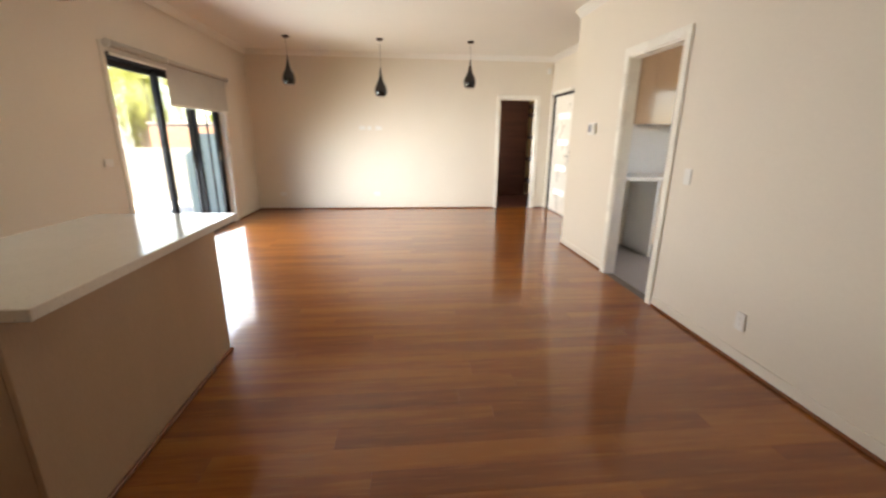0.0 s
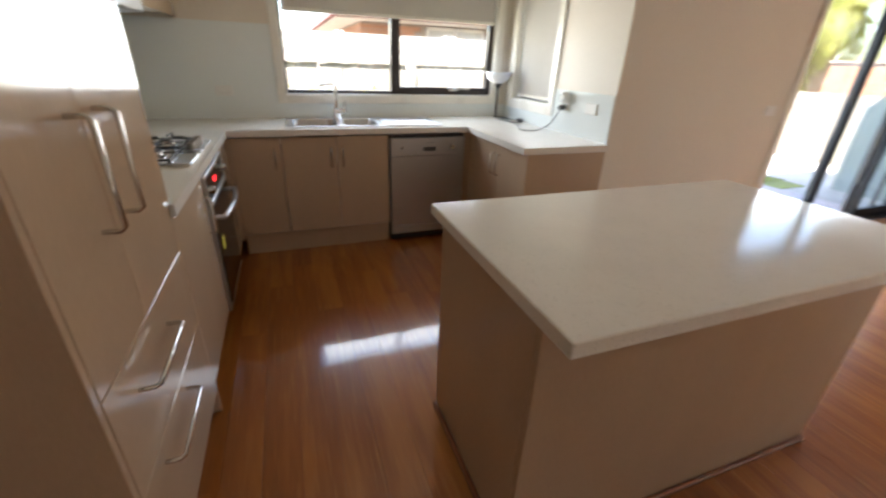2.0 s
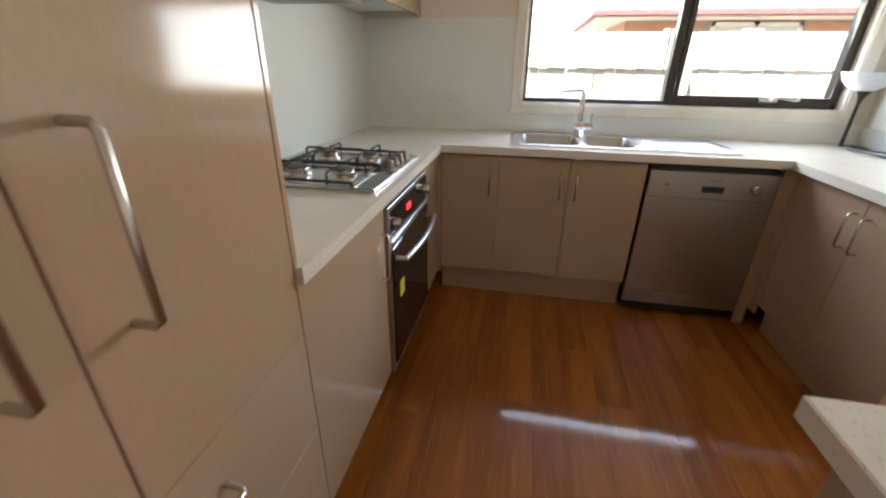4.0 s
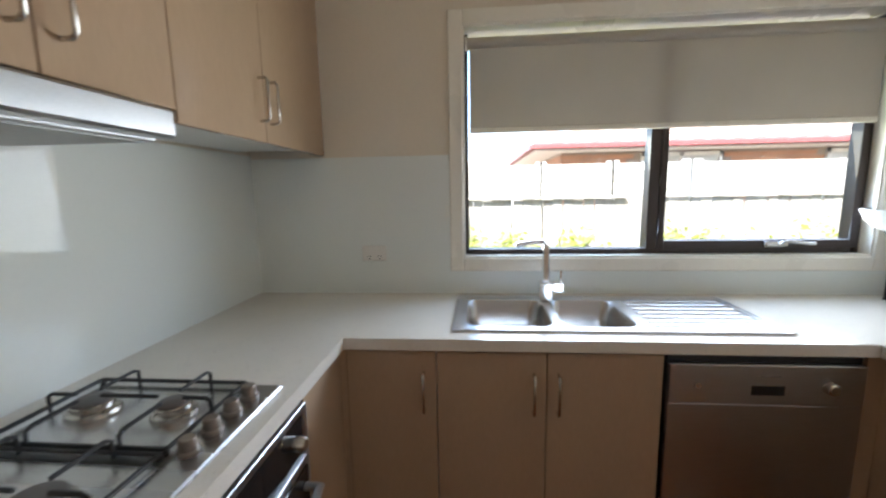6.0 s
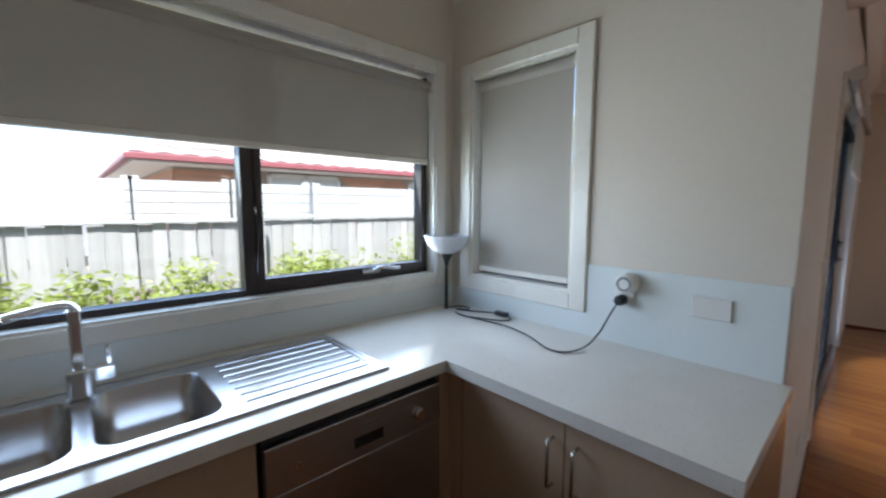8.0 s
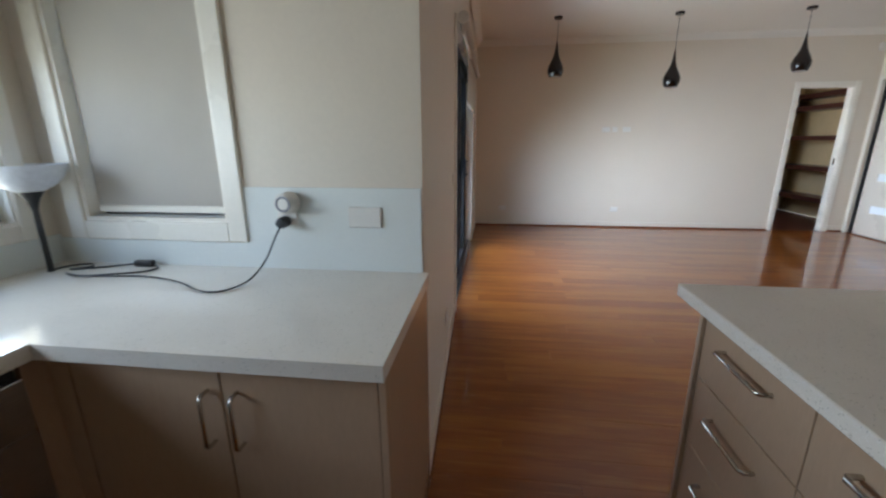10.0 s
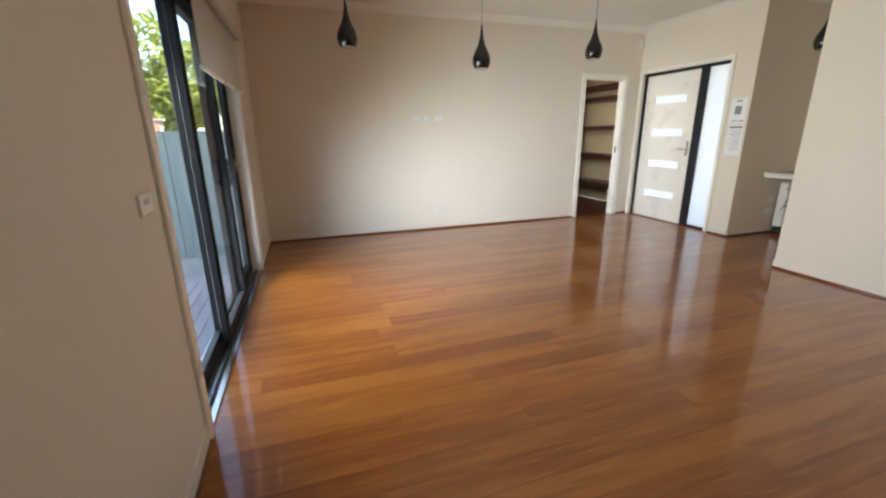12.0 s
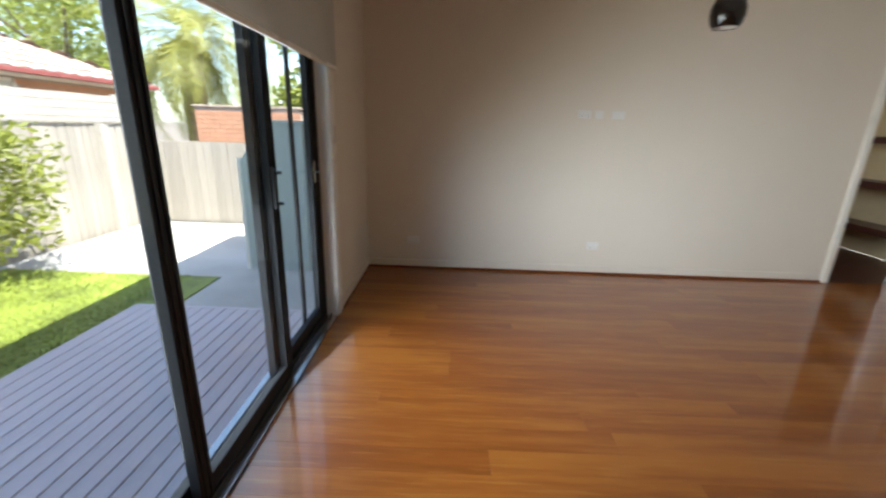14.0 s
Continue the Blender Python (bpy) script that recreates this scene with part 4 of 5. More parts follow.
def oven():
    o = thing("oven", (-3.08, 0.1, 0.1), "built-in stainless and black glass oven with a red clock", "oven")
    x0, x1 = -3.375, -2.78
    part("body", boxes((x0 + 0.01, x1 - 0.01, -0.18, 0.37, 0.13, 0.83)), IRON, o)
    part("trim_frame", boxes((x0, x0 + 0.022, 0.37, 0.392, 0.12, 0.835), (x1 - 0.022, x1, 0.37, 0.392, 0.12, 0.835), (x0 + 0.022, x1 - 0.022, 0.37, 0.392, 0.815, 0.835), (x0 + 0.022, x1 - 0.022, 0.37, 0.392, 0.12, 0.15), bevel=0.002), STEEL, o)
    part("control_panel", boxes((x0 + 0.022, x1 - 0.022, 0.37, 0.388, 0.70, 0.815)), OVEN_GLASS, o)
    part("steel_band", boxes((x0 + 0.022, x1 - 0.022, 0.37, 0.396, 0.675, 0.70), bevel=0.002), STEEL, o)
    part("door", boxes((x0 + 0.022, x1 - 0.022, 0.37, 0.398, 0.155, 0.672), bevel=0.003), OVEN_GLASS, o)
    bm = bmesh.new()
    pts = [(x1 - 0.05, 0.40, 0.625)] + [(x1 - 0.05 - (x1 - x0 - 0.1) * k / 8, 0.438 + 0.02 * math.sin(math.pi * k / 8), 0.625) for k in range(9)] + [(x0 + 0.05, 0.40, 0.625)]
    tube(bm, pts, 0.012, seg=10)
    part("handle", bm, STEEL, o, "curved steel handle", smooth=50)
    for xx in (x1 - 0.07, x0 + 0.07):
        bm = bmesh.new()
        lathe(bm, [(0.0, 0.03), (0.016, 0.03), (0.019, 0.026), (0.02, 0.0)], (xx, 0.388, 0.758), seg=20, axis="Y")
        part("knob", bm, SATIN, o, smooth=40)
    red = emitter("clock_red", (1.0, 0.03, 0.04), 0.5)
    bm = bmesh.new()
    for k in range(3):
        xx = -3.03 - k * 0.02
        for dz in (0.0, 0.011, 0.022):
            box(bm, xx - 0.012, xx, 0.3882, 0.389, 0.748 + dz, 0.750 + dz)
        box(bm, xx - 0.0125, xx - 0.0105, 0.3882, 0.389, 0.748, 0.772)
        box(bm, xx - 0.0015, xx + 0.0005, 0.3882, 0.389, 0.748, 0.772)
    part("clock_digit", bm, red, o, "red lit clock digits")
    part("sticker", boxes((-2.93, -2.87, 0.3982, 0.3988, 0.43, 0.50)), material("yellow_sticker", (0.75, 0.66, 0.05), 0.5), o, "yellow energy sticker")


oven()


def cooktop():
    h = thing("gas_cooktop", (-3.03, 0.14, 0.9), "stainless four-burner gas cooktop with black trivets", "cooktop")
    x0, x1, y0, y1 = -3.315, -2.735, -0.13, 0.365
    part("plate", boxes((x0, x1, y0, y1, 0.9, 0.912), bevel=0.004), BRIGHT_STEEL, h)
    part("inner_tray", boxes((x0 + 0.02, x1 - 0.02, y0 + 0.02, y1 - 0.075, 0.9105, 0.9135), bevel=0.001), BRIGHT_STEEL, h)
    burners = ((-2.89, -0.0, 0.052), (-3.17, 0.0, 0.04), (-2.89, 0.19, 0.042), (-3.17, 0.19, 0.034))
    for bx, by, r in burners:
        bm = bmesh.new()
        lathe(bm, [(r + 0.012, 0.9135), (r + 0.010, 0.922), (r, 0.926), (r, 0.936), (r - 0.002, 0.938)], (bx, by, 0), seg=28)
        b = part("burner", bm, SATIN, h, "metal burner ring", smooth=40)
        bm = bmesh.new()
        lathe(bm, [(r * 0.92, 0.934), (r * 0.92, 0.942), (r * 0.8, 0.945), (0.0, 0.945)], (bx, by, 0), seg=28)
        part("burner_cap", bm, BURNER_CAP, b, smooth=40)
    for tx0, tx1 in ((-3.02, -2.755), (-3.295, -3.035)):
        bm = bmesh.new()
        ty0, ty1 = y0 + 0.03, y1 - 0.085
        z = 0.925
        tube(bm, [(tx0, ty0, z), (tx1, ty0, z)], 0.005, seg=6)
        tube(bm, [(tx0, ty0, z), (tx0, ty1, z)], 0.005, seg=6)
        tube(bm, [(tx1, ty0, z), (tx1, ty1, z)], 0.005, seg=6)
        tube(bm, [(tx0, ty1, z), (tx1, ty1, z)], 0.005, seg=6)
        cx = (tx0 + tx1) / 2
        for by in (0.0, 0.19):
            for dx, dy in ((1, 0), (-1, 0)):
                e = tx1 if dx > 0 else tx0
                tube(bm, [(e, by, z - 0.01), (e, by, 0.948), (e - dx * 0.012, by, 0.955), (cx + dx * 0.028, by, 0.955)], 0.0045, seg=6)
        tube(bm, [(cx, ty0, z - 0.01), (cx, ty0, 0.948), (cx, ty0 + 0.01, 0.955), (cx, -0.03, 0.955)], 0.0045, seg=6)
        tube(bm, [(cx, ty1, z - 0.01), (cx, ty1, 0.948), (cx, ty1 - 0.01, 0.955), (cx, 0.22, 0.955)], 0.0045, seg=6)
        tube(bm, [(cx, 0.03, 0.955), (cx, 0.16, 0.955)], 0.0045, seg=6)
        for fx, fy in ((tx0, ty0), (tx1, ty0), (tx0, ty1), (tx1, ty1)):
            cyl(bm, (fx, fy, 0.9125), (fx, fy, z), 0.006, seg=8)
        part("trivet", bm, IRON, h, "black cast trivet", smooth=40)
    for k in range(4):
        bm = bmesh.new()
        xx = -3.25 + k * 0.068
        lathe(bm, [(0.021, 0.912), (0.021, 0.918), (0.017, 0.922), (0.016, 0.94), (0.014, 0.943), (0.0, 0.943)], (xx, 0.315, 0), seg=20)
        part("knob", bm, KNOB, h, smooth=40)


cooktop()

# ---- small things of the kitchen ----
def torch_lamp():
    x, y = -4.19, 2.56
    l = thing("table_lamp", (x, y, 0.9), "small black lamp with a white bowl shade in the corner", "lamp")
    bm = bmesh.new()
    lathe(bm, [(0.0, 0.9), (0.012, 0.9), (0.012, 0.905), (0.0095, 0.907), (0.0085, 1.12), (0.012, 1.135), (0.02, 1.16), (0.036, 1.185), (0.038, 1.19), (0.0, 1.19)], (x, y, 0), seg=20)
    part("stem", bm, BLACK_PL, l, smooth=40)
    bm = bmesh.new()
    lathe(bm, [(0.0, 1.188), (0.038, 1.188), (0.07, 1.205), (0.097, 1.235), (0.115, 1.278), (0.112, 1.278), (0.094, 1.238), (0.068, 1.21), (0.03, 1.194), (0.0, 1.194)], (x, y, 0), seg=36)
    part("shade", bm, material("opal_plastic", (0.82, 0.84, 0.88), 0.3, trans=0.25), l, "white opal bowl shade", smooth=60)
    return l


torch_lamp()
cord = thing("extension_lead", (-3.9, 2.5, 0.9), "thin black cord looped over the bench to the timer", "cord")
bm = bmesh.new()
tube(bm, [(-4.185, 2.565, 0.906), (-4.17, 2.62, 0.905), (-4.12, 2.645, 0.905), (-4.085, 2.615, 0.905), (-4.13, 2.575, 0.905), (-4.06, 2.60, 0.905), (-3.99, 2.635, 0.906), (-3.93, 2.65, 0.911)], 0.0034, seg=6, smooth_steps=6)
part("lead", bm, BLACK_PL, cord, smooth=60)
bm = bmesh.new()
tube(bm, [(-3.865, 2.65, 0.911), (-3.825, 2.625, 0.905), (-3.84, 2.58, 0.905), (-3.92, 2.545, 0.905), (-4.02, 2.515, 0.905), (-4.1, 2.535, 0.905), (-4.02, 2.5, 0.909), (-3.90, 2.51, 0.909), (-3.78, 2.53, 0.905), (-3.63, 2.49, 0.905), (-3.50, 2.42, 0.905), (-3.43, 2.435, 0.905), (-3.40, 2.52, 0.912), (-3.385, 2.60, 0.955), (-3.365, 2.635, 1.02), (-3.345, 2.642, 1.06)], 0.0034, seg=6, smooth_steps=6)
part("lead", bm, BLACK_PL, cord, smooth=60)
part("inline_switch", boxes((-3.935, -3.86, 2.637, 2.663, 0.901, 0.924), bevel=0.005), BLACK_PL, cord)


def wall_plate(axis, at, out, u, z, w, h, label, toggles=1, category="switch"):
    """A wall plate with its rockers."""
    def b(u0, u1, z0, z1, t0, t1, bev=0.002):
        lo, hi = sorted((at + out * t0, at + out * t1))
        return boxes((lo, hi, u0, u1, z0, z1) if axis == "x" else (u0, u1, lo, hi, z0, z1), bevel=bev)
    pl = thing("power_point" if category == "power point" else "light_switch", (at if axis == "x" else u, u if axis == "x" else at, z), label, category)
    part("plate", b(u - w / 2, u + w / 2, z - h / 2, z + h / 2, 0, 0.009, 0.003), WHITE_PL, pl)
    for k in range(toggles):
        uu = u + (k - (toggles - 1) / 2) * 0.03
        part("rocker", b(uu - 0.006, uu + 0.006, z + h * 0.12 - 0.01, z + h * 0.12 + 0.01, 0.009, 0.013, 0.001), WHITE_PL, pl)
    if category == "power point":
        for k in range(2 if w > 0.09 else 1):
            uu = u + (k - 0.5) * 0.05 if w > 0.09 else u
            for du, dz in ((-0.007, 0.0), (0.007, 0.0), (0.0, -0.012)):
                part("socket_slot", b(uu + du - 0.0012, uu + du + 0.0012, z - 0.014 + dz - 0.004, z - 0.014 + dz + 0.004, 0.0085, 0.0093, 0), DARK_INK, pl)
    return pl


wall_plate("x", KX + 0.006, 1, 0.365, 1.095, 0.115, 0.072, "white double power point on the splashback", 2, "power point")
wall_plate("y", KY1 - 0.006, -1, -3.05, 1.095, 0.115, 0.072, "white blank double plate on the side splashback", 0)
wall_plate("y", KY1 - 0.006, -1, -3.33, 1.10, 0.072, 0.072, "white power point behind the timer", 1, "power point")
tm = thing("plug_timer", (-3.335, 2.64, 1.13), "round white plug-in timer on the power point", "timer")
bm = bmesh.new()
lathe(bm, [(0.0, -0.05), (0.026, -0.05), (0.036, -0.042), (0.038, -0.01), (0.038, 0.0), (0.0, 0.0)], (-3.315, 2.675, 1.145), seg=32, axis="Y")
part("body", bm, WHITE_PL, tm, smooth=35)
bm = bmesh.new()
lathe(bm, [(0.019, -0.051), (0.026, -0.0525), (0.027, -0.051), (0.026, -0.0495)], (-3.315, 2.675, 1.145), seg=32, axis="Y")
part("dial_ring", bm, INK, tm, "dark dial ring", smooth=40)
bm = bmesh.new()
lathe(bm, [(0.0, -0.05), (0.015, -0.048), (0.02, -0.035), (0.02, -0.004), (0.0, -0.004)], (-3.335, 2.675, 1.078), seg=20, axis="Y")
solid("power_plug", bm, BLACK_PL, "black plug at the foot of the timer", "plug", smooth=40)

# ---- living room fixtures ----
def pendant(x, y, bottom):
    p = thing("pendant_light", (x, y, bottom), "glossy black teardrop pendant lamp on a thin cord", "pendant lamp", "pendant lamps")
    prof = [(0.0, 0.035), (0.062, 0.035)]
    out = [(0.068, 0.0), (0.082, 0.02), (0.094, 0.06), (0.094, 0.10), (0.08, 0.145), (0.056, 0.19), (0.036, 0.235), (0.022, 0.29), (0.013, 0.35), (0.007, 0.40), (0.003, 0.42), (0.0, 0.42)]
    bm = bmesh.new()
    lathe(bm, [(0.065, 0.003), (0.068, 0.0)] + out[1:], (x, y, bottom), seg=36)
    part("shade", bm, PENDANT, p, smooth=60)
    bm = bmesh.new()
    lathe(bm, [(0.065, 0.003), (0.078, 0.022), (0.086, 0.06), (0.08, 0.1), (0.0, 0.11)], (x, y, bottom), seg=36)
    part("lining", bm, PENDANT_IN, p, "pale inner lining", smooth=60)
    bm = bmesh.new()
    lathe(bm, [(0.0, 0.008), (0.03, 0.012), (0.042, 0.035), (0.036, 0.06), (0.016, 0.10), (0.0, 0.105)], (x, y, bottom), seg=24)
    part("bulb", bm, WHITE_PL, p, "white unlit bulb", smooth=60)
    bm = bmesh.new()
    cyl(bm, (x, y, bottom + 0.415), (x, y, CEIL_Z - 0.02), 0.0025, seg=8)
    part("cord", bm, BLACK_PL, p)
    bm = bmesh.new()
    lathe(bm, [(0.0, -0.028), (0.045, -0.026), (0.05, -0.02), (0.05, 0.0)], (x, y, CEIL_Z), seg=28)
    part("ceiling_cup", bm, PENDANT, p, "black ceiling cup", smooth=40)


pendant(-1.885, 6.87, 2.105)
pendant(-0.51, 6.88, 1.965)
pendant(0.88, 6.87, 2.11)
pendant(2.83, 5.72, 2.10)

wall_plate("y", YF, -1, -0.93, 1.505, 0.115, 0.072, "white double power point high on the far wall", 2, "power point")
wall_plate("y", YF, -1, -0.80, 1.505, 0.072, 0.072, "white aerial plate on the far wall", 1)
wall_plate("y", YF, -1, -0.63, 1.505, 0.115, 0.072, "white data plate on the far wall", 1)
wall_plate("y", YF, -1, -0.70, 0.29, 0.115, 0.072, "white double power point low on the far wall", 2, "power point")
wall_plate("y", YF, -1, -2.45, 0.29, 0.115, 0.072, "white double power point near the corner", 2, "power point")
wall_plate("x", XL + 0.006, 1, 4.19, 1.10, 0.115, 0.072, "white switch plate beside the sliding door", 2)
wall_plate("x", XL + 0.024, 1, 3.60, 0.32, 0.115, 0.072, "white power point low on the wall", 2, "power point")
wall_plate("x", XR, -1, 2.92, 1.10, 0.072, 0.115, "white light switch beside the laundry door", 1)
wall_plate("x", XR, -1, 2.22, 0.275, 0.072, 0.115, "white power point low on the passage wall", 1, "power point")
th = thing("thermostat", (XR, 4.55, 1.485), "white thermostat with a grey screen", "thermostat")
part("case", boxes((XR - 0.026, XR, 4.48, 4.64, 1.40, 1.525), bevel=0.006), WHITE_PL, th)
part("screen", boxes((XR - 0.028, XR - 0.0262, 4.555, 4.63, 1.43, 1.51)), INK, th, "grey screen")
bm = bmesh.new()
lathe(bm, [(0.0, -0.045), (0.03, -0.045), (0.05, -0.03), (0.055, 0.0)], (-0.45, 4.6, CEIL_Z), seg=28)
solid("smoke_alarm", bm, WHITE_PL, "round white smoke alarm on the ceiling", "smoke alarm", smooth=40)
bm = bmesh.new()
box(bm, 2.50, 2.57, 7.93, 7.99, 2.50, 2.60, bevel=0.015)
solid("alarm_sensor", bm, WHITE_PL, "small white alarm sensor in the corner", "sensor")

# ---- front door ----
def front_door():
    f = tagged(thing("door_front", (2.68, 7.4, 0), "cream front door with four frosted slots and a frosted sidelight", "front door"), kind="structure")
    xa, xb = 2.655, 2.74
    part("frame", boxes((xa, xb, FY0, FY0 + 0.02, 0, FZ), (xa, xb, FY1 - 0.035, FY1, 0, FZ), (xa, xb, FY0 + 0.02, FY1 - 0.035, FZ - 0.035, FZ), (xa - 0.004, xb, 6.865, 6.965, 0, FZ - 0.035)), BLACK_AL, f, "black frame")
    leaf = part("leaf", boxes(*[(2.675, 2.715, 6.97, 7.88, z0, z1) for z0, z1 in ((0.01, 0.335), (0.44, 0.78), (0.885, 1.235), (1.34, 1.69), (1.795, 2.09))],
                              *[(2.675, 2.715, a, b, z, z + 0.105) for z in (0.335, 0.78, 1.235, 1.69) for a, b in ((6.97, 7.15), (7.71, 7.88))]), TRIM, f, "cream painted leaf")
    for z in (0.335, 0.78, 1.235, 1.69):
        part("slot_pane", boxes((2.69, 2.70, 7.15, 7.71, z, z + 0.105)), FROST, leaf, "frosted slot pane")
    part("sidelight_pane", boxes((2.69, 2.70, FY0 + 0.02, 6.865, 0.03, FZ - 0.035)), FROST, f, "frosted sidelight glass")
    part("sidelight_sill", boxes((xa, xb, FY0 + 0.02, 6.865, 0, 0.03)), BLACK_AL, f)
    bm = bmesh.new()
    box(bm, 2.667, 2.675, 7.015, 7.055, 0.97, 1.17, bevel=0.003)
    tube(bm, [(2.67, 7.035, 1.06), (2.625, 7.035, 1.06), (2.62, 7.05, 1.06), (2.62, 7.15, 1.06)], 0.009, seg=8)
    cyl(bm, (2.655, 7.035, 1.13), (2.675, 7.035, 1.13), 0.012, seg=12)
    part("door_handle", bm, SATIN, f, "satin lever handle on a plate", smooth=40)
    structure("threshold", boxes((NX, NX + 0.18, FY0, FY1, -0.012, 0.012)), QUAD, "red-brown timber threshold", "threshold")


front_door()

# notices on the entry wall
n1 = thing("wall_notice", (NX - 0.002, 6.34, 1.55), "white printed sheet with a square panel taped to the wall", "notice", "two notices")
part("sheet", boxes((NX - 0.004, NX - 0.0025, 6.25, 6.45, 1.385, 1.67)), PAPER, n1)
part("printed_square", boxes((NX - 0.005, NX - 0.0042, 6.31, 6.39, 1.49, 1.585)), INK, n1)
part("heading", boxes((NX - 0.005, NX - 0.0042, 6.32, 6.38, 1.635, 1.65)), DARK_INK, n1)
part("text_line", boxes((NX - 0.005, NX - 0.0042, 6.26, 6.33, 1.41, 1.418), (NX - 0.005, NX - 0.0042, 6.35, 6.41, 1.41, 1.418)), DARK_INK, n1)
n2 = thing("wall_notice", (NX - 0.002, 6.34, 1.25), "white printed sheet of small text below the other", "notice", "two notices")
part("sheet", boxes((NX - 0.004, NX - 0.0025, 6.24, 6.44, 1.01, 1.37)), PAPER, n2)
part("heading", boxes((NX - 0.005, NX - 0.0042, 6.26, 6.42, 1.335, 1.35)), DARK_INK, n2)
bm = bmesh.new()
for k in range(14):
    box(bm, NX - 0.005, NX - 0.0042, 6.27, 6.42 - 0.03 * (k % 3), 1.31 - k * 0.018, 1.314 - k * 0.018)
part("text_line", bm, INK, n2)

# ---- study nook ----
desk = thing("wall_desk", (3.1, 5.95, 0.74), "pale wall-hung desk top in the nook", "desk")
part("top", boxes((3.08, NXB, 5.74, NY1, 0.765, 0.795), bevel=0.003), STONE, desk)
part("bracket", boxes((3.10, 3.125, 5.8, NY1, 0.735, 0.765)), TRIM, desk)
part("bracket", boxes((3.40, 3.425, 5.78, NY1, 0.735, 0.765)), BLACK_AL, desk, "black bracket")
wall_plate("y", NY1, -1, 3.30, 0.44, 0.115, 0.072, "white power point under the desk", 2, "power point")
wall_plate("y", NY1, -1, 3.30, 0.29, 0.115, 0.072, "white data point under the desk", 1)
bm = bmesh.new()
box(bm, 3.38, 3.60, 6.09, 6.2, 0.09, 0.66, bevel=0.012)
solid("network_box", bm, WHITE_PL, "white network box under the desk with loose cables", "box")
cb = thing("loose_cables", (3.2, 6.0, 0.3), "tangle of loose dark cables under the desk", "cables")
rnd = random.Random(4)
for k in range(6):
    bm = bmesh.new()
    z = (0.40, 0.42, 0.36, 0.07, 0.05, 0.58)[k]
    tube(bm, [(3.30 + 0.06 * i, 6.07 + rnd.uniform(-0.02, 0.02), z + rnd.uniform(-0.045, 0.045)) for i in range(6)], 0.005, seg=6, smooth_steps=5)
    part("cable", bm, BLACK_PL, cb, smooth=60)
bm = bmesh.new()
box(bm, 3.36, 3.60, 6.0, 6.19, 0.012, 0.085, bevel=0.02)
solid("cable_box", bm, IRON, "dark box on the floor of the nook", "box")

# ---- store room beyond the far door ----
STORE = material("store_paint", (0.76, 0.61, 0.35), 0.7, var=0.04)
DARKWOOD = material("dark_stained_wood", (0.075, 0.026, 0.016), 0.35, var=0.2, scale=3, fine=40, stretch=(0.4, 0.4, 4))
# the gap in the west wall is unseen, added to light the store
structure("wall_store", boxes((1.0, 1.1, 8.1, 8.5, 0, 2.7), (1.0, 1.1, 9.5, 10.1, 0, 2.7), (1.0, 1.1, 8.5, 9.5, 0, 1.0), (1.0, 1.1, 8.5, 9.5, 2.1, 2.7), (3.1, 3.2, 8.1, 10.1, 0, 2.7), (1.0, 3.2, 10.1, 10.2, 0, 2.7)), STORE, "dull cream walls of the store room", "wall")
structure("ceiling_store", boxes((1.0, 3.2, 8.1, 10.2, 2.5, 2.6)), CEIL, "store room ceiling", "ceiling")
structure("floor_store", boxes((1.1, 3.1, 8.0, 10.1, -0.03, -0.002)), DARKWOOD, "dark timber store floor", "floor")
sh = thing("store_shelves", (2.95, 9.1, 0), "dark brown timber shelves along the store wall", "shelves")
for z in (0.32, 0.83, 1.33, 1.83, 2.03):
    part("shelf", boxes((2.75, 3.095, 8.35, 10.05, z, z + 0.075), bevel=0.004), DARKWOOD, sh)
part("upright", boxes((2.76, 3.09, 8.3, 8.35, 0, 2.25)), DARKWOOD, sh)
wd = thing("store_wardrobe", (1.9, 9.8, 0), "dark stained timber wardrobe door at the back", "wardrobe")
for x0, x1 in ((1.12, 1.9), (1.905, 2.72)):
    d = part("door", boxes((x0, x1, 9.7, 9.73, 0.03, 2.15), bevel=0.003), DARKWOOD, wd)
    part("panel", boxes((x0 + 0.1, x1 - 0.1, 9.69, 9.70, 0.2, 1.0), (x0 + 0.1, x1 - 0.1, 9.69, 9.70, 1.1, 2.0), bevel=0.003), DARKWOOD, d)
part("body", boxes((1.11, 2.73, 9.73, 10.08, 0.0, 2.17)), DARKWOOD, wd)
part("strike_plate", boxes((AX1 - 0.017, AX1 - 0.0142, YF + 0.03, YF + 0.06, 0.98, 1.08)), SATIN, thing("door_catch", (AX1, YF + 0.04, 1.0), "small metal strike plate in the door jamb", "strike plate"))

# ---- laundry through the doorway ----
bench = thing("laundry_bench", (3.2, 4.8, 0), "white laundry bench with open space below", "bench")
part("top", boxes((2.15, LX - 0.21, 4.48, NY0 - 0.101, 0.905, 0.945), bevel=0.003), WHITE_PL, bench)
part("gable", boxes((2.72, 2.75, 4.5, NY0 - 0.102, 0, 0.905)), CARCASS, bench)
part("gable", boxes((2.15, 2.168, 4.5, NY0 - 0.102, 0, 0.905)), TRIM, bench)
lc = thing("laundry_cupboard", (3.0, 4.9, 1.5), "pale beige overhead laundry cupboard", "cupboard")
part("body", boxes((2.49, LX - 0.21, 4.78, NY0 - 0.102, 1.53, 2.4)), CABINET, lc)
for x0, x1 in ((2.492, 2.68), (2.683, 3.15), (3.153, 3.88)):
    part("door", boxes((x0, x1, 4.76, 4.778, 1.53, 2.4), bevel=0.002), CABINET, lc)
